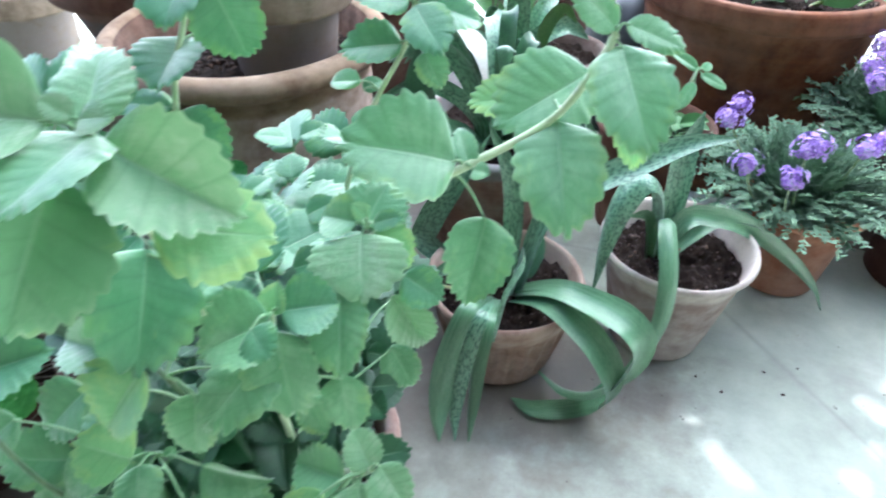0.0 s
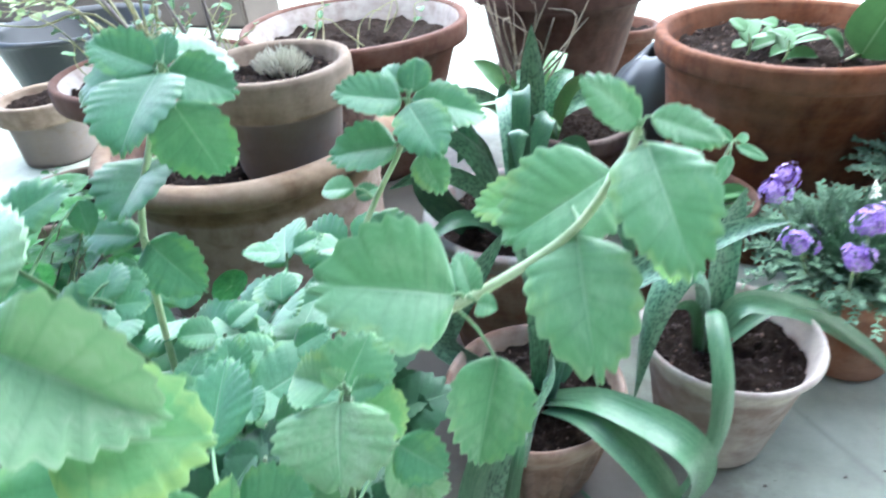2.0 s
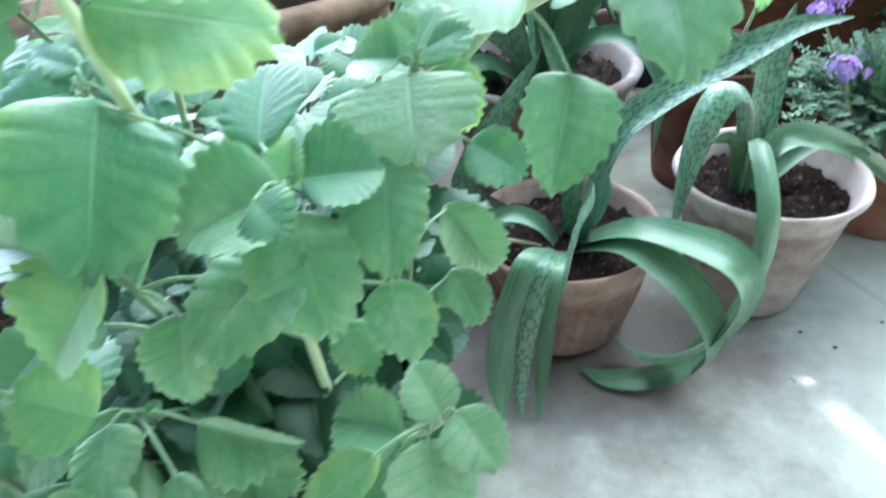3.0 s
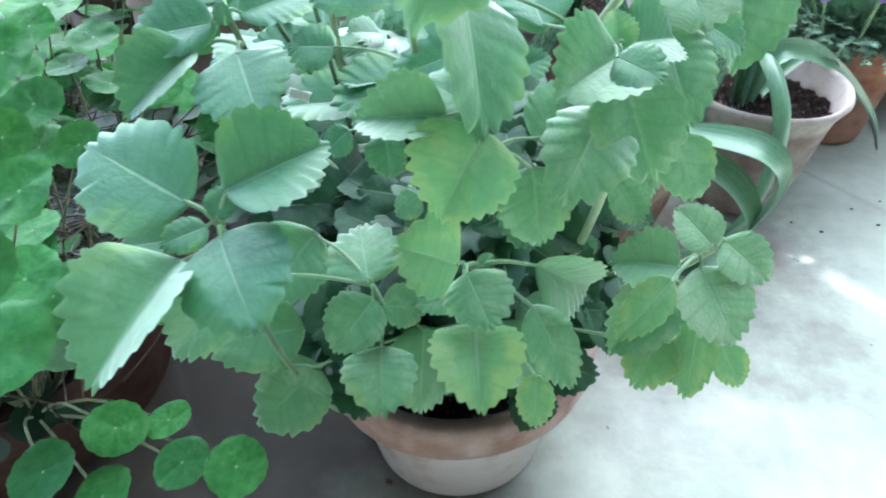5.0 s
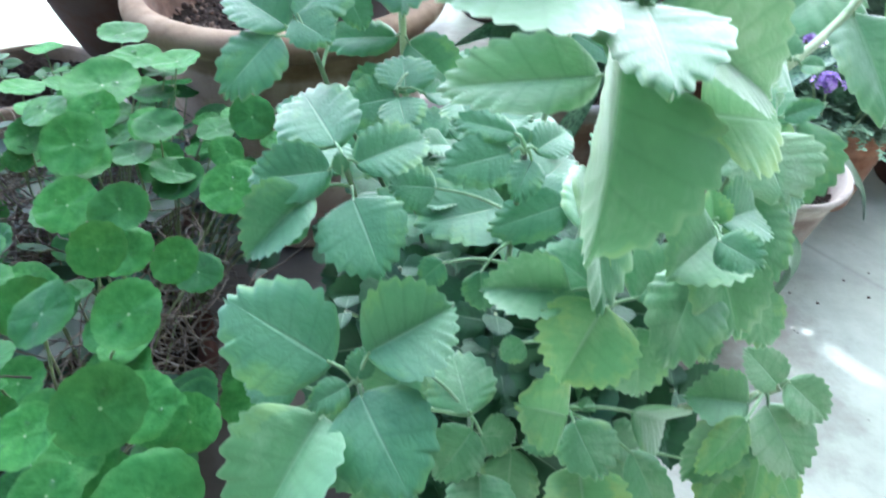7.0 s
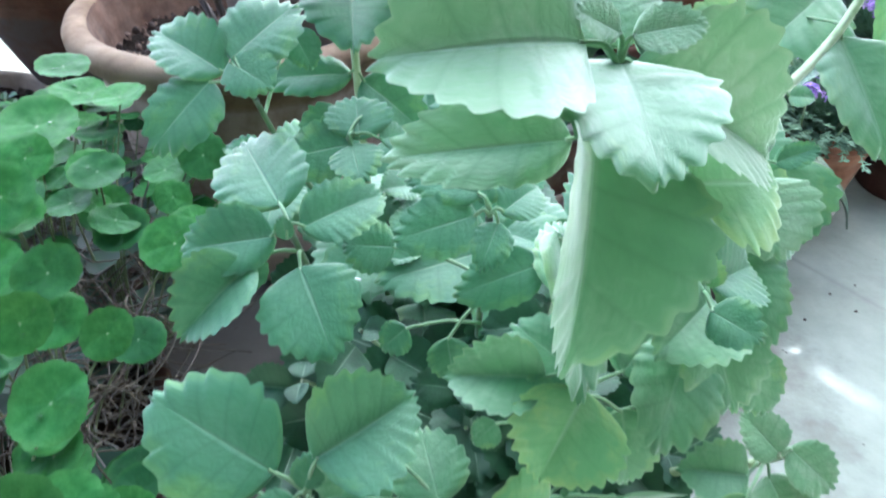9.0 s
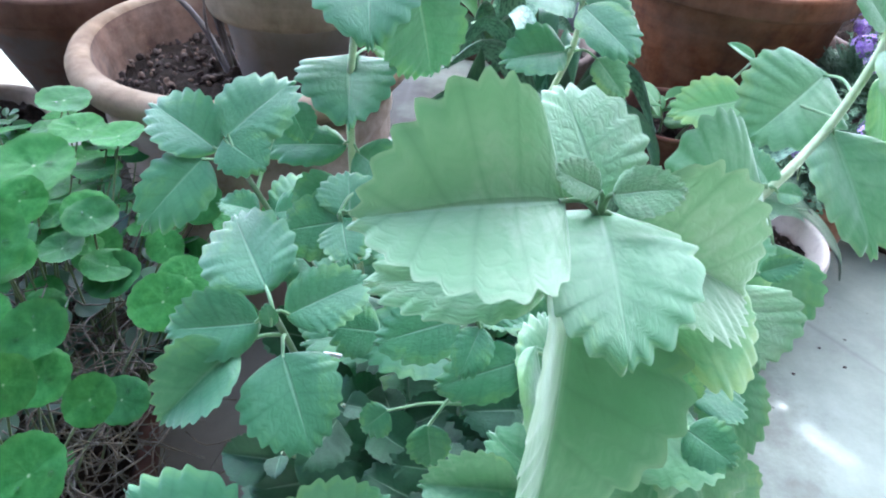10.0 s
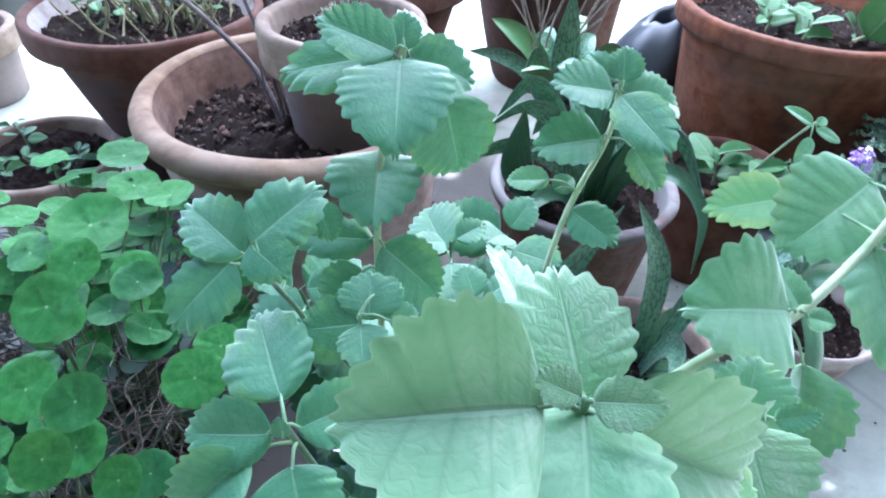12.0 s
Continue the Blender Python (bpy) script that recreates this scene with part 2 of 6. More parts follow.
LILY = lily_material("spotted_lily_leaf", (0.10, 0.25, 0.13), (0.22, 0.38, 0.24), 0.75)
LILY_PLAIN = lily_material("lily_leaf_underside", (0.060, 0.175, 0.070), (0.17, 0.32, 0.17), 0.18)
LILY_BRIGHT = lily_material("bright_lily_leaf", (0.060, 0.185, 0.045), (0.150, 0.300, 0.085), 0.1)
LILY_DARK = lily_material("dark_lily_leaf", (0.030, 0.105, 0.045), (0.075, 0.190, 0.075), 0.45)


def clay(name, low, high, lime, lime_amount, stain=(0.07, 0.045, 0.035), stain_amount=0.35, bands=(), rough=0.85):
    """Fired clay with a grain, lime bloom and dark stains; bands: (from height, to height, colour, cover) of worn limewash or clay slip."""
    m, t, s = material(name)
    p = coords(t)
    big, small, grain = noisy(t, p, 7, 5), noisy(t, p, 38, 6), noisy(t, p, 240, 4)
    col = mix(t, ramp(t, small, [(0.3, 0.0), (0.7, 1.0)]), low, high)
    streak = math_node(t, "ADD", math_node(t, "MULTIPLY", noisy(t, coords(t, "Object", (26, 26, 3)), 1.0, 6, 0.65), 0.5), math_node(t, "MULTIPLY", noisy(t, coords(t, "Object", (2.5, 2.5, 60)), 1.0, 6, 0.65), 0.5))
    col = mix(t, math_node(t, "MULTIPLY", ramp(t, streak, [(0.46, 0.0), (0.60, 1.0)]), stain_amount), col, stain)
    col = mix(t, math_node(t, "MULTIPLY", ramp(t, math_node(t, "ADD", math_node(t, "MULTIPLY", big, 0.65), math_node(t, "MULTIPLY", small, 0.35)), [(0.44, 0.0), (0.62, 1.0)]), lime_amount), col, lime)
    if bands:
        z = t.nodes.new("ShaderNodeSeparateXYZ")
        t.links.new(p, z.inputs[0])
        h = math_node(t, "ADD", z.outputs[2], math_node(t, "MULTIPLY", math_node(t, "SUBTRACT", noisy(t, p, 24, 5), 0.5), 0.022))
        for lo, hi, c, cover in bands:
            a = ramp(t, math_node(t, "SUBTRACT", h, lo - 0.5), [(0.5, 0.0), (0.506, 1.0)])
            b = ramp(t, math_node(t, "SUBTRACT", h, hi - 0.5), [(0.5, 1.0), (0.506, 0.0)])
            worn = ramp(t, math_node(t, "ADD", math_node(t, "MULTIPLY", small, 0.6), math_node(t, "MULTIPLY", big, 0.4)), [(0.34, 0.25), (0.52, 1.0)])
            f = math_node(t, "MULTIPLY", math_node(t, "MULTIPLY", math_node(t, "MULTIPLY", a, b), worn), cover)
            col = mix(t, f, col, c)
    col = mix(t, math_node(t, "MULTIPLY", grain, 0.3), col, mix(t, 0.5, col, (0.02, 0.015, 0.012)))
    t.links.new(col, s.inputs["Base Color"])
    s.inputs["Roughness"].default_value = rough
    s.inputs["Specular IOR Level"].default_value = 0.3
    bumped(t, s, math_node(t, "ADD", math_node(t, "MULTIPLY", grain, 0.4), small), 0.45, 0.0015)
    return m


LIME = (0.62, 0.58, 0.54)
CLAY_ORANGE = clay("orange_terracotta", (0.105, 0.034, 0.012), (0.215, 0.072, 0.025), (0.20, 0.118, 0.075), 0.6, stain=(0.045, 0.022, 0.016), stain_amount=0.6)
CLAY_RED = clay("red_terracotta", (0.084, 0.031, 0.018), (0.144, 0.062, 0.038), (0.202, 0.163, 0.135), 0.3)
CLAY_BRIGHT = clay("bright_orange_terracotta", (0.26, 0.105, 0.055), (0.40, 0.185, 0.105), (0.42, 0.32, 0.26), 0.4)
CLAY_DARK = clay("dark_terracotta", (0.046, 0.019, 0.013), (0.084, 0.037, 0.025), (0.118, 0.086, 0.071), 0.3)
CLAY_TAN = clay("tan_terracotta", (0.19, 0.122, 0.070), (0.31, 0.210, 0.125), (0.37, 0.30, 0.22), 0.5, stain_amount=0.3, bands=((-0.02, 0.245, (0.55, 0.43, 0.365), 0.85),))
CLAY_RED_GREYED = clay("red_terracotta_greyed_below", (0.075, 0.028, 0.015), (0.129, 0.053, 0.031), (0.180, 0.138, 0.114), 0.25, bands=((-0.02, 0.235, (0.075, 0.062, 0.058), 0.8),))
CLAY_INNER = clay("stained_inner_clay", (0.085, 0.042, 0.026), (0.20, 0.112, 0.070), (0.26, 0.20, 0.155), 0.45, stain=(0.035, 0.020, 0.015), stain_amount=0.6)
CLAY_LIMED = clay("limed_inner_clay", (0.30, 0.25, 0.22), (0.42, 0.37, 0.33), (0.55, 0.53, 0.50), 0.6)
CLAY_CUP = clay("tan_greyed_clay", (0.200, 0.148, 0.102), (0.31, 0.242, 0.175), (0.36, 0.31, 0.25), 0.4, bands=((-0.02, 0.096, (0.20, 0.178, 0.165), 0.8),))
CLAY_GREY = clay("greyed_terracotta", (0.090, 0.063, 0.053), (0.158, 0.115, 0.096), (0.259, 0.223, 0.202), 0.4)
CLAY_WASHED = clay("limewashed_terracotta", (0.26, 0.19, 0.165), (0.36, 0.28, 0.25), LIME, 0.55, bands=((0.120, 0.20, (0.60, 0.54, 0.47), 0.8),))
CLAY_FRONT = clay("half_limewashed_terracotta", (0.29, 0.178, 0.135), (0.41, 0.265, 0.205), LIME, 0.45, bands=((-0.02, 0.103, (0.63, 0.60, 0.57), 0.80),))
CLAY_RIBBED = clay("pale_ribbed_terracotta", (0.225, 0.125, 0.085), (0.335, 0.205, 0.145), (0.46, 0.38, 0.32), 0.5, stain=(0.09, 0.052, 0.036), stain_amount=0.7, bands=((0.090, 0.124, (0.47, 0.37, 0.295), 0.6),))
CLAY_WHITE = clay("white_painted_clay", (0.24, 0.13, 0.10), (0.34, 0.20, 0.15), LIME, 0.3, bands=((0.178, 0.30, (0.25, 0.265, 0.26), 0.8),))


def soil_material():
    m, t, s = material("soil")
    p = coords(t)
    a, b = noisy(t, p, 130, 8, 0.75), noisy(t, p, 14, 4)
    col = ramp(t, a, [(0.3, (0.006, 0.004, 0.003)), (0.5, (0.016, 0.010, 0.007)), (0.64, (0.036, 0.024, 0.017)), (0.78, (0.105, 0.074, 0.056))])
    col = mix(t, math_node(t, "MULTIPLY", b, 0.4), col, (0.030, 0.022, 0.018))
    t.links.new(col, s.inputs["Base Color"])
    s.inputs["Roughness"].default_value = 0.95
    s.inputs["Specular IOR Level"].default_value = 0.12
    bumped(t, s, a, 0.9, 0.004)
    return m


SOIL = soil_material()


def floor_material():
    m, t, s = material("painted_cement")
    p = coords(t)
    big, mid_, fine = noisy(t, p, 1.7, 5, 0.6), noisy(t, p, 9, 7, 0.65), noisy(t, p, 120, 5)
    col = ramp(t, math_node(t, "ADD", math_node(t, "MULTIPLY", big, 0.6), math_node(t, "MULTIPLY", mid_, 0.4)), [(0.38, (0.29, 0.325, 0.262)), (0.5, (0.43, 0.472, 0.382)), (0.60, (0.55, 0.588, 0.490))])
    dirt = ramp(t, noisy(t, p, 4.5, 8, 0.7, 0.6), [(0.52, 0.0), (0.75, 0.55)])
    col = mix(t, dirt, col, (0.24, 0.22, 0.20))
    # earth stain washed out round the front pots, with painted-in shade between the pots
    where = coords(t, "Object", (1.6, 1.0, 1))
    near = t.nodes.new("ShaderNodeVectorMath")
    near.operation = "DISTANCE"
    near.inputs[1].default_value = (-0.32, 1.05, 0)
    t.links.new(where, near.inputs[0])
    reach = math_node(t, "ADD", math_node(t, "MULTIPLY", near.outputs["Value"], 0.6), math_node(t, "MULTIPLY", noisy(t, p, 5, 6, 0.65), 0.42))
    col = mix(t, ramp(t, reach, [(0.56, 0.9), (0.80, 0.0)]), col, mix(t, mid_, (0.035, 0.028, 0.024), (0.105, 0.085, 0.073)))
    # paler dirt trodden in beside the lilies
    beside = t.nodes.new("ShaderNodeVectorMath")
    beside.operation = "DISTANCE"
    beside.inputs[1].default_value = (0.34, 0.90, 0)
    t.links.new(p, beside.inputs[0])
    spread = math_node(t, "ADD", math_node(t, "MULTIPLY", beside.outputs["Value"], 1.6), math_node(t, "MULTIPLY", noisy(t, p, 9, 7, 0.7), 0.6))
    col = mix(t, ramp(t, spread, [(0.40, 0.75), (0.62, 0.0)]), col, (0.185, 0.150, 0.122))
    crack = t.nodes.new("ShaderNodeTexVoronoi")
    crack.feature = "DISTANCE_TO_EDGE"
    crack.inputs["Scale"].default_value = 1.6
    bend = mix(t, 0.12, p, node(t, "TexNoise", Scale=3.0).outputs["Color"])
    t.links.new(bend, crack.inputs["Vector"])
    lines = ramp(t, crack.outputs["Distance"], [(0.0, 1.0), (0.0035, 0.6), (0.009, 0.0)])
    col = mix(t, math_node(t, "MULTIPLY", lines, math_node(t, "MULTIPLY", mid_, 0.5)), col, (0.17, 0.16, 0.15))
    specks = ramp(t, noisy(t, p, 75, 2), [(0.72, 0.0), (0.76, 0.8)])
    col = mix(t, specks, col, (0.10, 0.085, 0.07))
    t.links.new(col, s.inputs["Base Color"])
    t.links.new(ramp(t, mid_, [(0.3, 0.42), (0.7, 0.62)]), s.inputs["Roughness"])
    s.inputs["Specular IOR Level"].default_value = 0.15
    bumped(t, s, math_node(t, "ADD", math_node(t, "MULTIPLY", fine, 0.3), math_node(t, "SUBTRACT", mid_, math_node(t, "MULTIPLY", lines, 0.5))), 0.35, 0.002)
    return m


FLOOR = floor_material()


def plain(name, colour, rough, var=0.3, scale=30, sheen=0.0):
    m, t, s = material(name)
    n = noisy(t, coords(t), scale, 5)
    t.links.new(mix(t, math_node(t, "MULTIPLY", n, var * 2), colour, tuple(c * 0.55 for c in colour)), s.inputs["Base Color"])
    s.inputs["Roughness"].default_value = rough
    s.inputs["Sheen Weight"].default_value = sheen
    bumped(t, s, n, 0.3, 0.001)
    return m


BAG = plain("grey_plastic_bag", (0.068, 0.080, 0.092), 0.38, 0.35, 16)


def diffuser_material():
    """White woven sheet out of view, added as soft light; glows under the sun."""
    m, t, s = material("woven_diffuser")
    weave = noisy(t, coords(t), 40, 4)
    col = mix(t, weave, (0.80, 0.79, 0.75), (0.90, 0.89, 0.86))
    t.links.new(col, s.inputs["Base Color"])
    s.inputs["Roughness"].default_value = 0.9
    thin = node(t, "BsdfTranslucent")
    t.links.new(col, thin.inputs["Color"])
    both = node(t, "MixShader")
    both.inputs[0].default_value = 0.8
    t.links.new(s.outputs[0], both.inputs[1])
    t.links.new(thin.outputs[0], both.inputs[2])
    t.links.new(both.outputs[0], t.nodes["Material Output"].inputs["Surface"])
    return m


DIFFUSER = diffuser_material()
PETAL = plain("violet_petal", (0.33, 0.18, 0.60), 0.6, 0.25, 90)
PETAL_LIGHT = plain("lilac_petal", (0.50, 0.33, 0.74), 0.6, 0.25, 90)
FEATHER = plain("feathery_leaf", (0.18, 0.31, 0.18), 0.65, 0.45, 60)
CACTUS = plain("pale_succulent", (0.66, 0.66, 0.55), 0.7, 0.3, 60)
DEBRIS = plain("dry_debris", (0.075, 0.050, 0.040), 0.9, 0.4, 80)
DEBRIS_TAN = plain("tan_debris", (0.22, 0.15, 0.11), 0.9, 0.4, 80)
YELLOW_BIT = plain("dry_yellow_leaf", (0.55, 0.36, 0.06), 0.7, 0.3, 60)
WHITE_BIT = plain("white_flower", (0.74, 0.76, 0.74), 0.6, 0.15, 80)


def penny_material():
    """A round glossy leaf: pale centre, radiating veins."""
    m, t, s = material("pennywort_leaf")
    p = coords(t)
    g = t.nodes.new("ShaderNodeSeparateXYZ")
    t.links.new(p, g.inputs[0])
    ang = math_node(t, "ARCTAN2", g.outputs[1], g.outputs[0])
    rad = math_node(t, "SQRT", math_node(t, "ADD", math_node(t, "MULTIPLY", g.outputs[0], g.outputs[0]), math_node(t, "MULTIPLY", g.outputs[1], g.outputs[1])))
    ray = math_node(t, "ABSOLUTE", math_node(t, "SUBTRACT", math_node(t, "FRACT", math_node(t, "MULTIPLY", ang, 13 / (2 * math.pi))), 0.5))
    thick = math_node(t, "SUBTRACT", 0.5, math_node(t, "DIVIDE", 0.010, math_node(t, "ADD", rad, 0.06)))
    vein = math_node(t, "MULTIPLY", math_node(t, "GREATER_THAN", ray, thick), ramp(t, rad, [(0.0, 1.0), (0.45, 0.5), (0.75, 0.0)]))
    rand = t.nodes.new("ShaderNodeObjectInfo").outputs["Random"]
    n = noisy(t, p, 3.0, 5)
    base = mix(t, ramp(t, n, [(0.3, 0.0), (0.7, 1.0)]), (0.028, 0.142, 0.028), (0.080, 0.255, 0.062))
    base = mix(t, math_node(t, "MULTIPLY", math_node(t, "POWER", rand, 2.0), 0.75), base, (0.016, 0.062, 0.030))
    base = mix(t, ramp(t, rad, [(0.8, 0.0), (1.0, 0.35)]), base, (0.09, 0.22, 0.06))
    base = mix(t, math_node(t, "MULTIPLY", vein, 0.10), base, (0.28, 0.46, 0.20))
    base = mix(t, ramp(t, rad, [(0.02, 0.6), (0.06, 0.0)]), base, (0.40, 0.52, 0.30))
    t.links.new(base, s.inputs["Base Color"])
    s.inputs["Roughness"].default_value = 0.30
    s.inputs["Specular IOR Level"].default_value = 0.4
    s.inputs["IOR"].default_value = 1.20
    bumped(t, s, math_node(t, "ADD", math_node(t, "MULTIPLY", vein, -0.05), noisy(t, p, 7, 4)), 0.5, 0.001)
    thin = node(t, "BsdfTranslucent")
    t.links.new(mix(t, 0.5, base, (0.25, 0.5, 0.06)), thin.inputs["Color"])
    both = node(t, "MixShader")
    both.inputs[0].default_value = 0.12
    t.links.new(s.outputs[0], both.inputs[1])
    t.links.new(thin.outputs[0], both.inputs[2])
    t.links.new(both.outputs[0], t.nodes["Material Output"].inputs["Surface"])
    return m


PENNY = penny_material()
WATER, _tree, _shader = material("water")
_shader.inputs["Transmission Weight"].default_value = 1.0
_shader.inputs["IOR"].default_value = 1.33
_shader.inputs["Roughness"].default_value = 0.02
# low pennywort leaves: the shade under the mat is put into this dark green
PENNY_SHADED = plain("shaded_pennywort_leaf", (0.012, 0.058, 0.018), 0.4, 0.4, 50)

# ---- ground and added light blockers ----
bm = bmesh.new()
rows = []
for j in range(41):
    rows.append([((i / 20 - 1) * 40 * abs(i / 20 - 1) ** 1.6, 1 + (j / 20 - 1) * 40 * abs(j / 20 - 1) ** 1.6, 0) for i in range(41)])
sheet(bm, rows)
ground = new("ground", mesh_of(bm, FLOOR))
tagged(ground, "pale grey-green painted cement terrace floor", "floor", kind="structure")

LOW_WALL = plain("weathered_low_wall", (0.15, 0.125, 0.105), 0.95, 0.4, 5)
TUB = plain("dark_plastic_tub", (0.022, 0.028, 0.030), 0.45, 0.3, 8)
SLAB = plain("grey_sky_block", (0.22, 0.21, 0.20), 0.9, 0.3, 4)
# walls out of view, added dark to cut fill light from front and right
FILL_BLOCK = plain("dark_fill_block", (0.05, 0.045, 0.04), 0.95, 0.3, 3)
for name, x, y, sx, sy in (("fill_block_south", 0, -1.1, 12.0, 0.2), ("fill_block_east", 3.9, 2.4, 0.2, 6.8)):
    bm = bmesh.new()
    bmesh.ops.create_cube(bm, size=1, matrix=pose(x, y, 1.7) @ Matrix.Diagonal((sx, sy, 3.4, 1)))
    tagged(new(name, mesh_of(bm, FILL_BLOCK, False)), "plain dark wall out of view, added to cut fill light", "wall", kind="structure")

# slab out of view overhead, added to hold back sky light from the front
bm = bmesh.new()
bmesh.ops.create_cube(bm, size=1, matrix=pose(0, -0.35, 2.55) @ Matrix.Diagonal((7.0, 1.9, 0.12, 1)))
tagged(new("sky_block", mesh_of(bm, SLAB, False)), "plain grey slab out of view, added to block sky light", "roof", kind="structure")


# ---- leaves shared by the plants ----
def mint_leaf_mesh(fold, droop, curl, teeth, mat, seed, base_cut=0.24, nu=72, nv=9, depth=0.05, quilt=0.02, veins=6):
    """A broad ovate leaf of length 1 and width 1: wedge-shaped base, rounded teeth along the margin, blade domed between its side veins."""
    rng = random.Random(seed)
    bm = bmesh.new()
    uvl = bm.loops.layers.uv.new("UVMap")
    lean, lop, point = rng.uniform(-0.05, 0.05), rng.uniform(-0.06, 0.06), rng.uniform(0.30, 0.75)

    def margin(s, sign):
        """The outline at s (0 base, 1 tip) without teeth."""
        y = 0.5 - 0.5 * math.cos(math.pi * s)
        x = 0.5 * math.sin(math.pi * s) ** (1.02 + point * max(0, 2 * s - 1)) * (1 + 0.17 * math.cos(math.pi * s)) * (1 + sign * lop) * 1.04
        x *= 0.70 + 0.30 * min(1, s / 0.26)
        return x + 0.006 * (1 - s), y

    sides = []
    for sign in (-1, 1):
        phase = rng.uniform(-0.2, 0.2)
        vs = []
        for i in range(nu + 1):
            s = i / nu
            x0, y0 = margin(s, sign)
            xa, ya = margin(max(0, s - 0.01), sign)
            xb, yb = margin(min(1, s + 0.01), sign)
            tx, ty = xb - xa, yb - ya
            ln = math.hypot(tx, ty) or 1
            amt = min(1, max(0, (s - base_cut) / 0.10)) * min(1, (1 - s) / 0.03 + 0.4)
            at = (s - base_cut) / (1 - base_cut) * teeth + phase + 0.45 * noise.noise((s * 5.3, seed * 2.3, sign * 1.7))
            tooth = 1 - abs(2 * (at % 1.0) ** 1.35 - 1) ** 1.4
            size = depth * amt * (0.85 + 1.1 * noise.noise((at * 0.9, seed * 3.1, sign)))
            x1 = x0 + (ty / ln) * size * (tooth - 0.6)
            y1 = y0 - (tx / ln) * size * (tooth - 0.6) + 0.012 * amt * tooth
            start = 0.95 * s**1.5
            row = []
            for k in range(nv + 1):
                v = k / nv
                x = x1 * v
                y = start + (y1 - start) * v ** 0.85
                run = (s * veins * 1.02 + (0.28 if sign > 0 else 0)) % 1.0
                dome = math.sin(math.pi * run) ** 0.7 * math.sin(math.pi * min(1, v * 1.02)) ** 0.6
                cell = noise.noise((s * 15 + seed, v * 7, sign * 3.0)) * 0.9
                z = fold * (math.sqrt(x * x + 0.0009) - 0.03) * (0.4 + 0.6 * min(1, s / 0.3))
                z += quilt * (dome + cell * math.sin(math.pi * v)) * min(1, s * 5) * min(1, (1 - s) * 6)
                z -= curl * 0.16 * v**3 * (0.6 + 0.8 * noise.noise((s * 2.2, seed * 1.7, sign)))
                z -= droop * 0.5 * y * y
                z += 0.030 * noise.noise((s * 3.1 + seed * 5, v * 1.3, sign * 2.0)) * v * v
                row.append(bm.verts.new((sign * x + lean * y * y, y - 0.10 * droop * y * y, z)))
            vs.append(row)
        sides.append(vs)
        for i in range(nu):
            for k in range(nv):
                quad = [(i, k), (i, k + 1), (i + 1, k + 1), (i + 1, k)]
                if sign < 0:
                    quad.reverse()
                f = bm.faces.new([vs[p][q] for p, q in quad])
                for loop, (p, q) in zip(f.loops, quad):
                    loop[uvl].uv = (p / nu, 0.5 + sign * 0.5 * q / nv)
    bmesh.ops.remove_doubles(bm, verts=[row[0] for vs in sides for row in vs], dist=1e-4)
    return mesh_of(bm, mat)


def leaf_set(mat, teeth=8, depth=0.058, quilt=0.0024, nu=72, nv=9):
    shapes = ((0.30, 0.22, 0.35), (0.22, 0.12, 0.45), (0.62, 0.28, 0.30), (0.14, 0.25, 0.55), (0.50, 0.08, 0.25), (0.26, 0.40, 0.40), (0.10, 0.15, 0.30))
    return [mint_leaf_mesh(f, d, c, teeth + (i % 3) - 1, mat, i + 1, nu=nu, nv=nv, depth=depth, quilt=quilt) for i, (f, d, c) in enumerate(shapes)]


MINT_SET, YELLOW_SET, PALE_SET, FUZZY_LIT_SET = leaf_set(MINT), leaf_set(MINT_YELLOW), leaf_set(MINT_PALE, quilt=0.004), leaf_set(MINT_FUZZY_LIT, quilt=0.005)
WEED_SET = leaf_set(WEED_LEAF, 3, 0.05, 0.004, 20, 4)
PALE_SMOOTH_SET = leaf_set(MINT_PALE, 3, 0.0, 0.002, 24, 5)
SMOOTH_SET = leaf_set(GREEN_LEAF, 3, 0.0, 0.003, 24, 5)
COARSE_SET = leaf_set(MINT, 8, 0.06, 0.007, 32, 4)


def penny_mesh(seed):
    """A round leaf of radius 1 with a shallow dish and a scalloped rim."""
    rng = random.Random(seed)
    bm = bmesh.new()
    rows = []
    ph = rng.random() * 6
    dish, tip = rng.uniform(0.02, 0.16), rng.uniform(0.02, 0.10)
    for i in range(1, 10):
        r = i / 9
        row = []
        for k in range(52):
            a = 2 * math.pi * k / 52
            lobe = abs(math.sin(a * 6.5)) ** 0.5
            rr = r * (1 - 0.045 * (1 - lobe) * (r > 0.9) + 0.04 * math.sin(2 * a + ph) * r)
            z = dish * (r**2 - 0.25) - 0.16 * max(0, r - 0.82) * (1 + math.sin(3 * a + ph)) + 0.035 * r * math.sin(3 * a + ph * 2)
            z += 0.055 * r * noise.noise((math.cos(a) * 2.2 + seed * 4, math.sin(a) * 2.2, r * 1.5)) + tip * r * r * math.cos(a - ph)
            z += 0.004 * r * math.cos(13 * a) * min(1, 1.6 - 1.4 * r)
            row.append((rr * math.cos(a), rr * math.sin(a), z))
        rows.append(row)
    vs = sheet(bm, rows, True)
    c = bm.verts.new((0, 0, -0.035))
    for k in range(52):
        bm.faces.new((c, vs[0][k], vs[0][(k + 1) % 52]))
    bmesh.ops.recalc_face_normals(bm, faces=bm.faces)
    return mesh_of(bm, PENNY)


PENNY_SET = [penny_mesh(i) for i in range(8)]


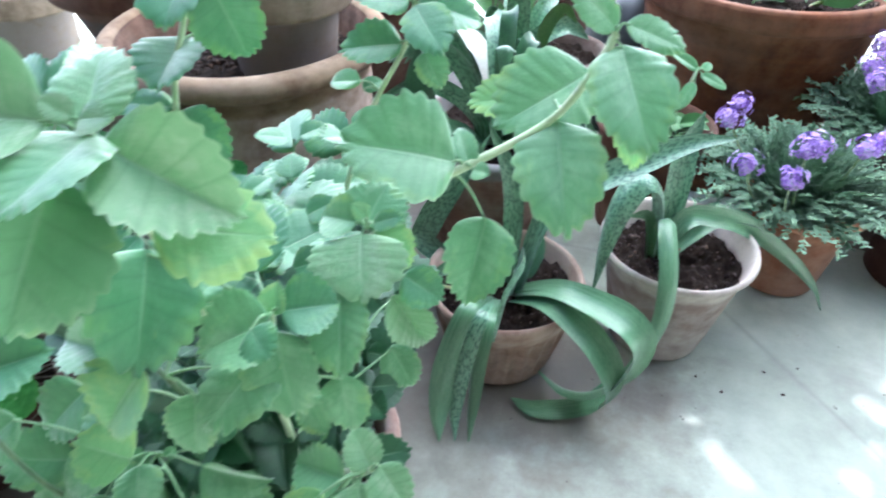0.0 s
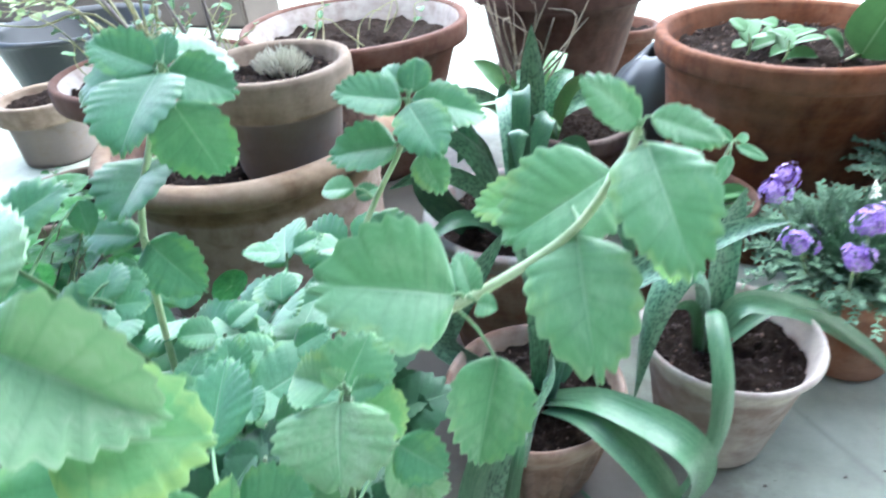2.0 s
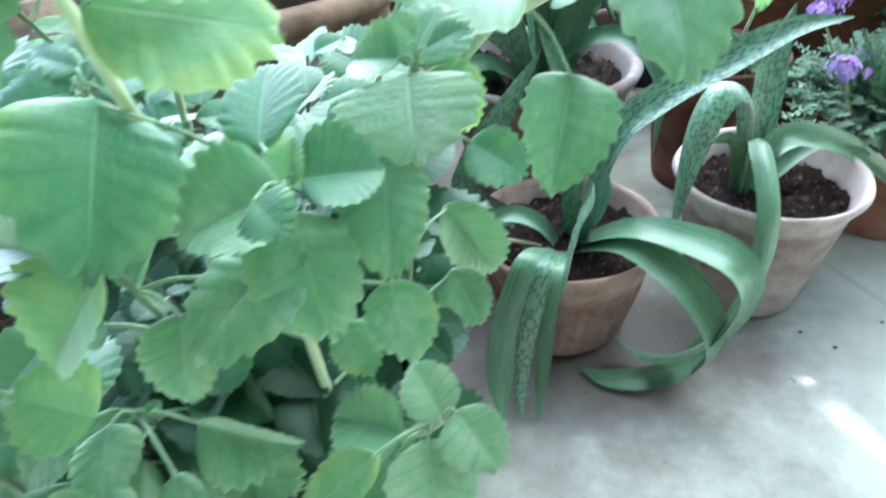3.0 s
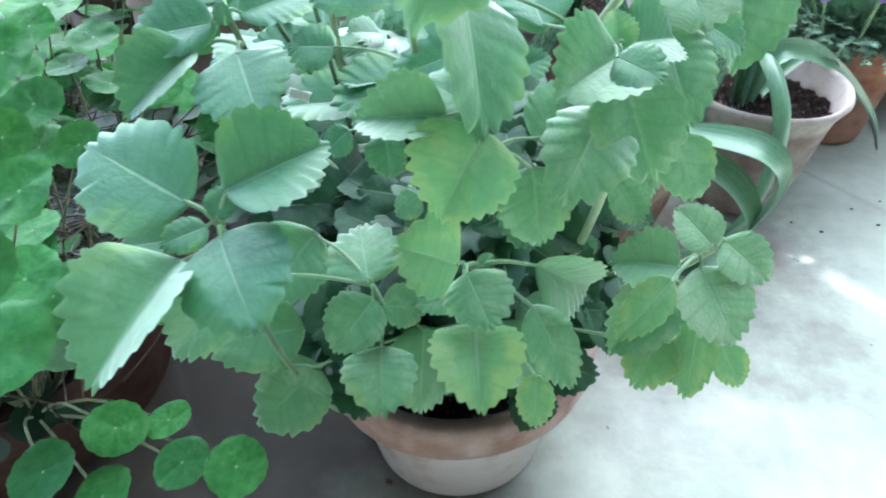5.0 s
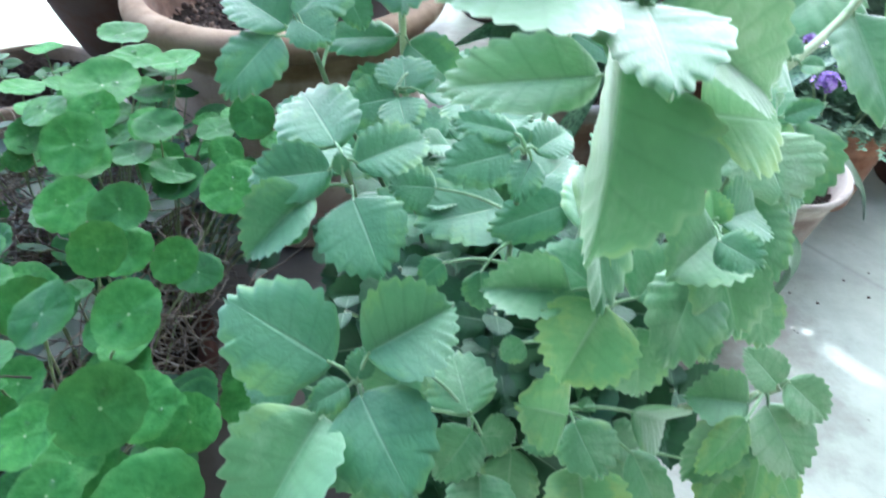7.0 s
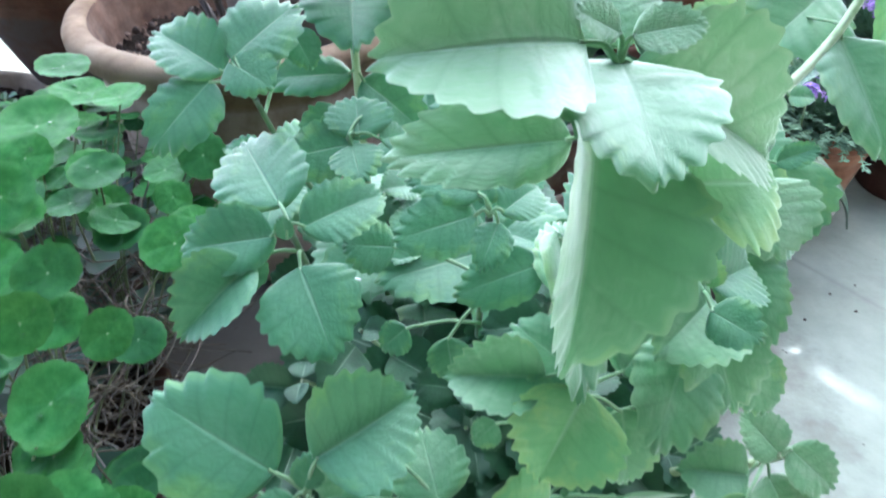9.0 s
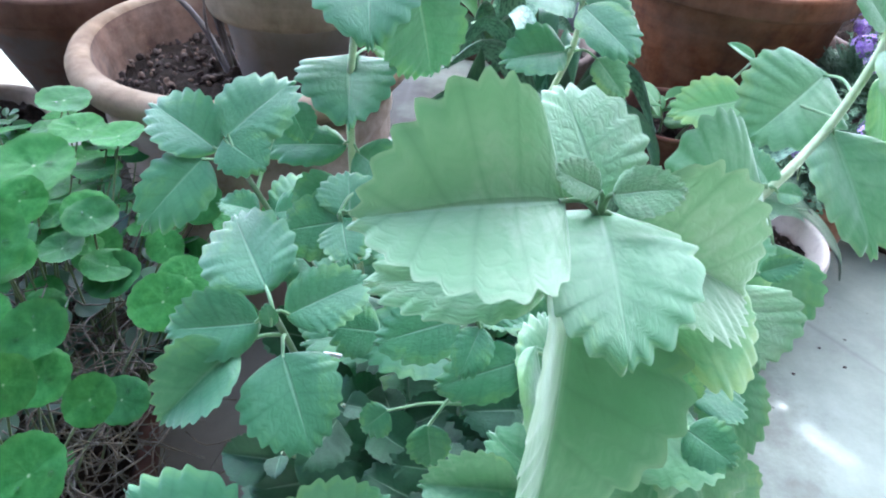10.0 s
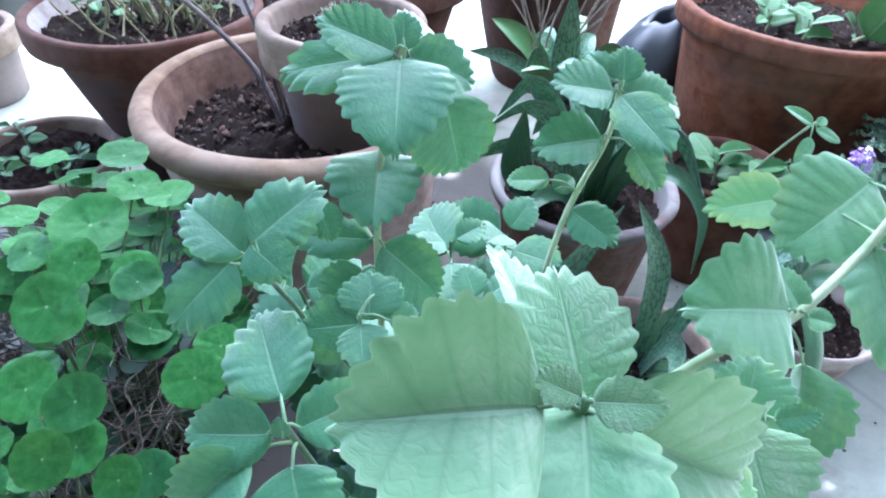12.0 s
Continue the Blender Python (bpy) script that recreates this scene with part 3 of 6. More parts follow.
def strap_bm(points, width, cup=0.35, twist=0.0, hint=(0, -0.4, 0.9), taper=0.55, steps=7, thick=0.0016):
    """A strap leaf along a line: channelled, thick, pointed at its end."""
    line = smooth_line(points, steps)
    bm = bmesh.new()
    uvl = bm.loops.layers.uv.new("UVMap")
    n = len(line)
    nv = 6
    top, low = [], []
    prev = None
    for i, p in enumerate(line):
        u = i / (n - 1)
        d = (line[min(i + 1, n - 1)] - line[max(i - 1, 0)]).normalized()
        h = Vector(hint) if prev is None else prev
        nrm = (h - d * h.dot(d)).normalized()
        prev = nrm
        nn = Matrix.Rotation(twist * u, 3, d) @ nrm
        side = d.cross(nn)
        w = width * (0.55 + 0.45 * min(1, u / 0.3)) * (1 - max(0, (u - taper) / (1 - taper)) ** 1.7) + 0.0008
        a, b = [], []
        for k in range(nv + 1):
            v = 2 * k / nv - 1
            q = p + side * (v * w * 0.5) + nn * (cup * w * 0.5 * v * v)
            a.append(bm.verts.new(q))
            b.append(bm.verts.new(q - nn * thick * (1.2 - abs(v))))
        top.append(a)
        low.append(b)
    for i in range(n - 1):
        for k in range(nv):
            for grid, flip in ((top, False), (low, True)):
                quad = [(i, k), (i, k + 1), (i + 1, k + 1), (i + 1, k)]
                if flip:
                    quad.reverse()
                f = bm.faces.new([grid[a][b] for a, b in quad])
                for loop, (a, b) in zip(f.loops, quad):
                    loop[uvl].uv = (a / (n - 1) * len(points) / 5, b / nv)
    return bm


def rod(name, points, r0, r1, mat, parent, label=""):
    bm = bmesh.new()
    tube(bm, points, r0, r1, 6, 4)
    return part(name, bm, mat, parent, label)


# ---- pots ----
def pot(parent, rim, height, foot, mat, lip=0.012, band=0.035, wall=0.009, fill=0.02, style="band", label="", z0=0.0, seed=0.0, name="pot", soil=True, ribs=0, lining=None):
    """A clay pot with foot radius, rim radius and height; its soil lies `fill` below the rim."""
    h, b = height, band
    slope = lambda z: foot + (rim - lip - foot) * (z / h) ** 0.9
    outer = [(0.0, 0.0), (foot * 0.6, 0.0), (foot - 0.004, 0.0), (foot, 0.004)]
    outer += [(slope(z), z) for z in [h * k / 24 for k in range(1, 24)] if z < h - b * (1.7 if style == "roll" else 1) - 0.004]
    if style == "roll":
        outer = [(r + (0.0022 * math.sin(z * 170) if z > 0.02 else 0), z) for r, z in outer]
    if style == "band":
        outer += [(slope(h - b) + 0.001, h - b), (rim - 0.002, h - b + 0.003), (rim - 0.0005, h - b + 0.008), (rim, h - 0.006), (rim - 0.002, h - 0.001), (rim - 0.005, h)]
    elif style == "roll":
        c, r = h - b * 0.5, b * 0.5
        outer += [(slope(h - b * 1.6), h - b * 1.6), (slope(h - b * 1.55) + 0.003, h - b * 1.45), (slope(h - b * 1.4) + 0.001, h - b * 1.25)]
        outer += [(rim - r + r * math.cos(a), c + r * math.sin(a)) for a in [radians(d) for d in (-80, -45, -15, 15, 45, 75, 95)]]
    else:
        outer += [(slope(h - b), h - b), (rim - 0.003, h - b * 0.4), (rim, h - 0.005), (rim - 0.002, h)]
    inner_top = rim - (b * 0.9 if style == "roll" else lip * 0.5 + wall)
    inner = [(inner_top + 0.003, h - 0.0005), (inner_top, h - 0.005), (min(inner_top - 0.003, slope(h - max(b, 0.02)) - wall * 0.7), h - max(b, 0.02)), (max(slope(h * 0.5) - wall, 0.01), h * 0.5), (0.0, h * 0.45)]
    bm = bmesh.new()
    seg = 6 * ribs if ribs else 56
    vs = turned(bm, outer + inner, seg, 0.02, seed)
    if ribs:
        for row, (r, z) in zip(vs, outer):
            if 0.01 < z < h - b and r > foot * 0.9:
                for i, v in enumerate(row):
                    k = 1 + 0.034 * math.cos(ribs * 2 * math.pi * i / seg) * min(1, (h - b - z) / 0.015)
                    v.co.x *= k
                    v.co.y *= k
    if lining:
        inside = {v for row in vs[len(outer) + 1 :] for v in row}
        for f in bm.faces:
            f.material_index = int(all(v in inside for v in f.verts))
    bmesh.ops.remove_doubles(bm, verts=bm.verts, dist=1e-5)
    bmesh.ops.recalc_face_normals(bm, faces=bm.faces)
    ob = part(name, bm, (mat, lining) if lining else mat, parent, label)
    ob.location = (0, 0, z0)
    if soil:
        sb = bmesh.new()
        r0 = min(inner_top, slope(h - fill) - wall * 0.5) - 0.001
        rows = []
        for i in range(1, 25):
            r = r0 * i / 24
            rows.append([(r * math.cos(a), r * math.sin(a), h - fill + 0.014 * noise.noise((r * math.cos(a) * 30 + seed, r * math.sin(a) * 30, 1)) + 0.010 * noise.noise((r * math.cos(a) * 110, r * math.sin(a) * 110, seed)) + 0.006 * (1 - i / 24)) for a in [2 * math.pi * k / 64 for k in range(64)]])
        vs = sheet(sb, rows, True)
        sb.faces.new(vs[0])
        so = part("soil", sb, SOIL, parent, "dark crumbly soil")
        so.location = (0, 0, z0)
    return ob


def crumbs(parent, count, radius, z, mat, size, seed, name="debris"):
    rng = random.Random(seed)
    bm = bmesh.new()
    for _ in range(count):
        a, r = rng.random() * 6.28, radius * math.sqrt(rng.random())
        m = pose(r * math.cos(a), r * math.sin(a), z + rng.uniform(-0.002, 0.004), rng.random() * 360, rng.random() * 360, rng.random() * 360) @ Matrix.Diagonal((1, rng.uniform(0.5, 1), rng.uniform(0.3, 0.8), 1))
        bmesh.ops.create_icosphere(bm, subdivisions=1, radius=size * rng.uniform(0.4, 1.2), matrix=m)
    return tagged(part(name, bm, mat, parent, smooth=False), kind="stuff")


# ---- mint in the front pot ----
LEAVES_A = [
    (0.042, 0.807, 0.487, 0.039, 0.821, 0.506, 0.020, 0, 0),
    (0.038, 0.822, 0.492, 0.061, 0.864, 0.476, 0.037, 0, 0),
    (0.037, 0.747, 0.392, -0.016, 0.742, 0.392, 0.025, 0, 0),
    (0.032, 0.742, 0.371, 0.009, 0.721, 0.354, 0.032, 0, 0),
    (0.043, 0.810, 0.426, 0.066, 0.829, 0.414, 0.019, 0, 0.5),
    (0.042, 0.801, 0.484, 0.054, 0.737, 0.467, 0.059, 0, 0),
    (0.073, 0.774, 0.475, 0.085, 0.787, 0.420, 0.048, 0, 0),
    (0.033, 0.784, 0.432, 0.041, 0.728, 0.420, 0.051, 0, 0),
    (0.038, 0.804, 0.486, -0.005, 0.794, 0.505, 0.033, 0, 0),
    (0.044, 0.806, 0.484, 0.086, 0.819, 0.468, 0.036, 0, 0),
    (0.036, 0.804, 0.484, -0.036, 0.794, 0.474, 0.037, 0, 0),
    (0.043, 0.746, 0.389, 0.085, 0.738, 0.363, 0.037, 0, 0),
]
LEAVES_B = [
    (0.173, 0.884, 0.443, 0.132, 0.859, 0.455, 0.033, 0, 0),
    (0.179, 0.887, 0.441, 0.232, 0.911, 0.432, 0.035, 0, 0),
    (0.178, 0.883, 0.441, 0.214, 0.843, 0.424, 0.037, 0, 0),
    (0.171, 0.871, 0.413, 0.124, 0.849, 0.414, 0.037, 0, 0),
    (0.192, 0.865, 0.412, 0.214, 0.844, 0.394, 0.025, 0, 0.1),
    (0.138, 0.856, 0.383, 0.107, 0.858, 0.376, 0.018, 0, 0.1),
    (0.173, 0.890, 0.448, 0.151, 0.906, 0.463, 0.017, 0, 0),
    (0.179, 0.891, 0.447, 0.176, 0.906, 0.468, 0.024, 0, 0),
    (0.143, 0.851, 0.378, 0.156, 0.861, 0.386, 0.015, 0, 0),
    (0.157, 0.845, 0.367, 0.191, 0.823, 0.359, 0.031, 0, 0),
]
LEAVES_D = [
    (0.274, 0.724, 0.404, 0.259, 0.743, 0.419, 0.015, 0, 0.1),
    (0.276, 0.723, 0.403, 0.287, 0.717, 0.407, 0.012, 0, 0.1),
    (0.328, 0.825, 0.432, 0.278, 0.775, 0.406, 0.062, 0, 0.1),
    (0.317, 0.772, 0.419, 0.338, 0.709, 0.379, 0.052, 0, 0.1),
    (0.345, 0.804, 0.461, 0.378, 0.747, 0.422, 0.048, 0, 0.1),
    (0.341, 0.809, 0.468, 0.311, 0.805, 0.495, 0.023, 0, 0.1),
    (0.346, 0.813, 0.471, 0.386, 0.817, 0.459, 0.021, 0, 0.1),
    (0.356, 0.815, 0.436, 0.373, 0.783, 0.386, 0.029, 0, 0.6),
    (0.295, 0.843, 0.402, 0.242, 0.823, 0.395, 0.036, 0, 0.6),
    (0.266, 0.721, 0.407, 0.208, 0.685, 0.434, 0.062, 0, 0.1, 0),
    (0.287, 0.722, 0.370, 0.286, 0.680, 0.330, 0.040, 14, 0.1, 2),
]
LEAVES_E = [
    (0.235, 0.654, 0.397, 0.238, 0.677, 0.415, 0.035, 0, 0.1, 1),
    (0.235, 0.650, 0.396, 0.246, 0.617, 0.378, 0.050, 0, 0.2, 0),
    (0.230, 0.654, 0.399, 0.206, 0.656, 0.399, 0.024, 0, 0.1, 2),
    (0.240, 0.655, 0.394, 0.262, 0.656, 0.376, 0.028, 0, 0.5, 1),
    (0.243, 0.648, 0.406, 0.259, 0.648, 0.416, 0.011, 0, 0),
    (0.239, 0.649, 0.409, 0.235, 0.643, 0.420, 0.009, 0, 0.1),
    (0.255, 0.659, 0.364, 0.280, 0.658, 0.351, 0.024, 0, 0),
    (0.228, 0.699, 0.303, 0.257, 0.699, 0.259, 0.030, 0, 0.2, 2),
]
LEAVES_G = [
    (0.140, 0.590, 0.479, 0.116, 0.627, 0.498, 0.023, -45, 0.2),
    (0.151, 0.574, 0.487, 0.170, 0.573, 0.493, 0.014, 0, 0.2),
    (0.148, 0.575, 0.487, 0.134, 0.573, 0.494, 0.011, 0, 0.2),
    (0.141, 0.581, 0.450, 0.080, 0.573, 0.444, 0.030, 0, 0.2),
    (0.138, 0.570, 0.486, 0.083, 0.549, 0.493, 0.053, 0, 0.2, 2),
    (0.149, 0.579, 0.482, 0.137, 0.611, 0.506, 0.037, 0, 0.2),
    (0.150, 0.580, 0.478, 0.155, 0.525, 0.475, 0.043, 0, 0.1, 1),
    (0.154, 0.577, 0.475, 0.213, 0.582, 0.447, 0.046, 0, 0.2, 2),
    (0.143, 0.560, 0.467, 0.143, 0.507, 0.420, 0.060, 38, 0.1, 2),
    (0.178, 0.568, 0.444, 0.222, 0.594, 0.431, 0.046, 0, 0.9, 6),
]
LEAVES_Q = [
    (0.143, 0.592, 0.404, 0.161, 0.544, 0.364, 0.054, 50, 0, 0),
    (0.210, 0.592, 0.375, 0.184, 0.562, 0.374, 0.038, 0, 0.1, 2),
    (0.211, 0.599, 0.376, 0.237, 0.616, 0.375, 0.030, 0, 0, 2),
    (0.211, 0.592, 0.367, 0.228, 0.566, 0.330, 0.038, 0, 0.1, 0),
    (0.208, 0.597, 0.374, 0.206, 0.606, 0.389, 0.014, 0, 0.45, 2),
    (0.206, 0.590, 0.352, 0.188, 0.544, 0.338, 0.036, 0, 0.1),
    (0.181, 0.578, 0.317, 0.174, 0.558, 0.296, 0.027, 0, 0),
    (0.240, 0.600, 0.335, 0.252, 0.583, 0.310, 0.026, 0, 0.1),
    (0.237, 0.675, 0.279, 0.256, 0.670, 0.249, 0.026, 0, 0.1),
    (0.218, 0.598, 0.310, 0.233, 0.588, 0.293, 0.020, 0, 0.1),
    (0.178, 0.625, 0.372, 0.161, 0.664, 0.392, 0.034, 0, 0),
    (0.230, 0.630, 0.373, 0.245, 0.588, 0.348, 0.032, 0, 0.1),
    (0.205, 0.580, 0.379, 0.222, 0.566, 0.378, 0.020, 0, 0),
    (0.212, 0.588, 0.358, 0.207, 0.579, 0.348, 0.014, 0, 0.1),
]
LEAVES_V = [
    (0.114, 0.614, 0.404, 0.082, 0.618, 0.409, 0.015, 0, 0),
    (0.113, 0.609, 0.397, 0.080, 0.593, 0.395, 0.025, 0, 0),
    (0.122, 0.608, 0.395, 0.115, 0.587, 0.387, 0.016, 0, 0),
    (0.123, 0.610, 0.398, 0.140, 0.628, 0.404, 0.019, 0, 0),
    (0.117, 0.612, 0.400, 0.116, 0.618, 0.407, 0.008, 0, 0),
    (0.145, 0.621, 0.363, 0.104, 0.609, 0.351, 0.025, 0, 0),
    (0.075, 0.637, 0.354, 0.048, 0.637, 0.355, 0.025, 0, 0),
    (0.082, 0.619, 0.317, 0.069, 0.611, 0.308, 0.017, 0, 0),
    (0.103, 0.610, 0.321, 0.107, 0.596, 0.304, 0.020, 0, 0),
]
LEAVES_I = [
    (0.022, 0.635, 0.377, -0.011, 0.682, 0.390, 0.043, 0, 0),
    (0.035, 0.621, 0.375, 0.071, 0.645, 0.386, 0.028, 0, 0),
    (0.023, 0.618, 0.372, -0.021, 0.612, 0.365, 0.031, 0, 0),
    (0.014, 0.610, 0.363, -0.016, 0.579, 0.344, 0.031, 0, 0, 2),
    (0.035, 0.610, 0.362, 0.058, 0.572, 0.348, 0.042, 0, 0),
    (0.029, 0.617, 0.371, 0.027, 0.620, 0.382, 0.008, 0, 0),
]
LEAVES_J = [
    (-0.016, 0.690, 0.416, -0.057, 0.710, 0.432, 0.032, 0, 0),
    (-0.012, 0.694, 0.421, 0.016, 0.729, 0.442, 0.036, 0, 0),
    (-0.021, 0.687, 0.413, -0.046, 0.653, 0.393, 0.034, 0, 0),
    (-0.013, 0.694, 0.420, 0.011, 0.680, 0.414, 0.026, 0, 0),
    (0.008, 0.737, 0.421, 0.020, 0.725, 0.404, 0.019, 0, 0),
]
LEAVES_R = [
    (0.050, 0.692, 0.381, 0.045, 0.717, 0.396, 0.033, 0, 0),
    (0.046, 0.690, 0.379, 0.012, 0.683, 0.374, 0.034, 0, 0),
    (0.046, 0.690, 0.379, 0.054, 0.663, 0.376, 0.026, 0, 0),
    (0.061, 0.693, 0.381, 0.076, 0.706, 0.378, 0.018, 0, 0),
    (0.051, 0.709, 0.387, 0.065, 0.718, 0.381, 0.016, 0, 0),
]
LEAVES_K = [
    (0.044, 0.522, 0.339, -0.011, 0.544, 0.352, 0.046, 0, 0, 6),
    (0.058, 0.526, 0.343, 0.095, 0.550, 0.354, 0.040, 0, 0, 2),
    (0.042, 0.508, 0.322, 0.022, 0.456, 0.309, 0.044, -14, 0.1, 2),
    (0.057, 0.515, 0.330, 0.084, 0.473, 0.325, 0.041, 0, 0, 6),
    (0.055, 0.519, 0.334, 0.058, 0.528, 0.345, 0.012, 0, 0),
    (0.052, 0.517, 0.332, 0.038, 0.504, 0.333, 0.014, 0, 0),
    (0.023, 0.534, 0.308, -0.006, 0.530, 0.305, 0.024, 0, 0),
]
LEAVES_L = [
    (0.149, 0.531, 0.308, 0.126, 0.522, 0.326, 0.033, 0, 0.5, 0),
    (0.152, 0.532, 0.304, 0.164, 0.508, 0.297, 0.027, 0, 0.1),
    (0.151, 0.535, 0.289, 0.131, 0.526, 0.286, 0.014, 0, 0.1),
    (0.158, 0.543, 0.297, 0.161, 0.548, 0.302, 0.007, 0, 0.1),
    (0.160, 0.558, 0.284, 0.180, 0.583, 0.281, 0.023, 0, 0.1),
    (0.157, 0.521, 0.285, 0.162, 0.485, 0.274, 0.035, 0, 0.35, 2),
    (0.181, 0.527, 0.292, 0.201, 0.506, 0.266, 0.020, 0, 0.1),
    (0.185, 0.521, 0.254, 0.186, 0.504, 0.235, 0.016, 0, 0.8),
    (0.072, 0.534, 0.228, 0.063, 0.515, 0.207, 0.028, 0, 0.1),
    (0.182, 0.544, 0.300, 0.212, 0.558, 0.270, 0.028, -25, 0.1, 2),
    (0.165, 0.544, 0.260, 0.187, 0.529, 0.233, 0.028, 0, 0.1),
    (0.176, 0.559, 0.259, 0.203, 0.557, 0.239, 0.026, 0, 0.1),
    (0.205, 0.617, 0.259, 0.212, 0.606, 0.246, 0.018, 0, 0),
    (0.244, 0.562, 0.237, 0.247, 0.541, 0.230, 0.028, 0, 0.1),
    (0.185, 0.559, 0.235, 0.181, 0.538, 0.225, 0.025, 0, 0),
    (0.167, 0.560, 0.257, 0.158, 0.554, 0.273, 0.019, 0, 0),
]
LEAVES_M = [
    (0.104, 0.549, 0.277, 0.092, 0.584, 0.288, 0.035, 0, 0.1),
    (0.107, 0.544, 0.271, 0.091, 0.519, 0.259, 0.027, 0, 0.1),
    (0.111, 0.542, 0.269, 0.132, 0.550, 0.261, 0.020, 0, 0.1),
    (0.112, 0.530, 0.254, 0.117, 0.497, 0.246, 0.032, 0, 0.1),
    (0.129, 0.551, 0.247, 0.130, 0.519, 0.210, 0.031, 0, 0.1),
    (0.073, 0.572, 0.286, 0.050, 0.545, 0.264, 0.038, 0, 0.1),
    (0.067, 0.546, 0.243, 0.019, 0.529, 0.243, 0.037, 0, 0.1),
    (0.076, 0.536, 0.226, 0.046, 0.509, 0.207, 0.037, 0, 0.1),
    (0.043, 0.543, 0.281, 0.016, 0.510, 0.254, 0.035, 0, 0.1),
]
LEAVES_O = [
    (0.157, 0.552, 0.360, 0.140, 0.527, 0.335, 0.040, 0, 0.45, 2),
    (0.142, 0.554, 0.364, 0.103, 0.553, 0.364, 0.026, 0, 0.1, 2),
    (0.155, 0.555, 0.364, 0.129, 0.575, 0.373, 0.027, 0, 0.1),
    (0.178, 0.577, 0.342, 0.200, 0.603, 0.356, 0.032, 0, 0.1),
    (0.176, 0.561, 0.339, 0.183, 0.539, 0.314, 0.029, 0, 0.1),
    (0.152, 0.604, 0.360, 0.157, 0.653, 0.371, 0.024, 0, 0.1),
    (0.127, 0.566, 0.317, 0.117, 0.559, 0.310, 0.013, 0, 0.1),
]
LEAVES_P = [
    (0.250, 0.572, 0.280, 0.217, 0.573, 0.282, 0.029, 0, 0.1, 2),
    (0.265, 0.579, 0.287, 0.247, 0.591, 0.302, 0.022, 0, 0.2),
    (0.269, 0.582, 0.290, 0.290, 0.567, 0.279, 0.024, 0, 0.2),
    (0.259, 0.573, 0.280, 0.276, 0.544, 0.261, 0.033, 0, 0.2),
    (0.245, 0.559, 0.250, 0.234, 0.536, 0.230, 0.026, 0, 0.6),
    (0.263, 0.565, 0.256, 0.260, 0.537, 0.223, 0.021, 0, 0.8),
    (0.278, 0.563, 0.237, 0.289, 0.550, 0.221, 0.018, 0, 1),
    (0.245, 0.575, 0.261, 0.260, 0.562, 0.245, 0.021, 0, 0.7),
    (0.246, 0.573, 0.266, 0.220, 0.543, 0.248, 0.030, 0, 0.1, 2),
    (0.244, 0.559, 0.284, 0.221, 0.535, 0.266, 0.018, 0, 0.3),
]
LEAVES_S = [
    (0.431, 1.134, 0.318, 0.397, 1.135, 0.335, 0.013, 0, 0),
    (0.435, 1.132, 0.314, 0.468, 1.134, 0.302, 0.013, 0, 0),
    (0.430, 1.125, 0.307, 0.418, 1.101, 0.282, 0.015, 0, 0),
    (0.437, 1.135, 0.317, 0.442, 1.143, 0.325, 0.011, 0, 0),
]

mint = thing("potted_mint", "bushy grey-green mint in a half-limewashed clay pot", "plant", 0.132, 0.662)
pot(mint, 0.104, 0.140, 0.072, CLAY_FRONT, band=0.036, label="clay pot with worn limewash", seed=3.0)
ORIGIN = Matrix.Translation((-0.132, -0.662, 0))
POT_TOP = Vector((0.132, 0.655, 0.115))


def whorl(parent, origin, rows, nodes, rng, petiole=0.0010, leaves=None):
    """Leaves by base, tip, width, roll, yellowing and, where it is folded or flat, its shape; a petiole runs from each to the nearest node of its stem."""
    near = smooth_line(nodes, 6) if len(nodes) > 1 else [Vector(q) for q in nodes]
    for bx, by, bz, tx, ty, tz, w, roll, yel, *shape in rows:
        base, tip = Vector((bx, by, bz)), Vector((tx, ty, tz))
        pool = YELLOW_SET if yel > 0.25 else FUZZY_LIT_SET if yel > 0.15 else PALE_SET if yel > 0.05 else MINT_SET
        pool = leaves or pool
        placed("leaf", pool[shape[0] if shape else rng.choice((0, 1, 3, 5, 6))], parent, origin @ leaf_matrix(base, tip, w * 1.04, roll))
        n = min(near, key=lambda q: (q - base).length + 0.5 * max(0, q.z - base.z))
        if (n - base).length > 0.003:
            line = [n, n.lerp(base, 0.5) + Vector((0, 0, 0.003)), base + (tip - base) * 0.04]
            rod("petiole", [origin @ q for q in line], petiole * 1.1, petiole * 0.7, PETIOLE, parent)


def stem_hairs(stem, line, radius):
    """Fine pale hairs standing off a young stem."""
    rng = random.Random(9)
    bm = bmesh.new()
    for _ in range(1500):
        k = rng.randrange(len(line) // 3, len(line) - 1)
        p, q = line[k], line[k + 1]
        run = (q - p).normalized()
        x = run.orthogonal().normalized()
        a = rng.random() * 2 * math.pi
        out = (x * math.cos(a) + run.cross(x) * math.sin(a)).normalized()
        root = p.lerp(q, rng.random()) + out * radius * 0.8
        tip = root + (out + run * rng.uniform(-0.5, 0.5)) * rng.uniform(0.0012, 0.0026)
        side = run * 0.00007
        turn = out.cross(run) * 0.00007
        v = [bm.verts.new(c) for c in (root + side, root - side + turn, root - side - turn, tip)]
        for f in ((0, 1, 3), (1, 2, 3), (2, 0, 3)):
            bm.faces.new([v[i] for i in f])
    tagged(part("stem_hairs", bm, MINT_STEM, stem, "fine pale hairs"), kind="stuff")


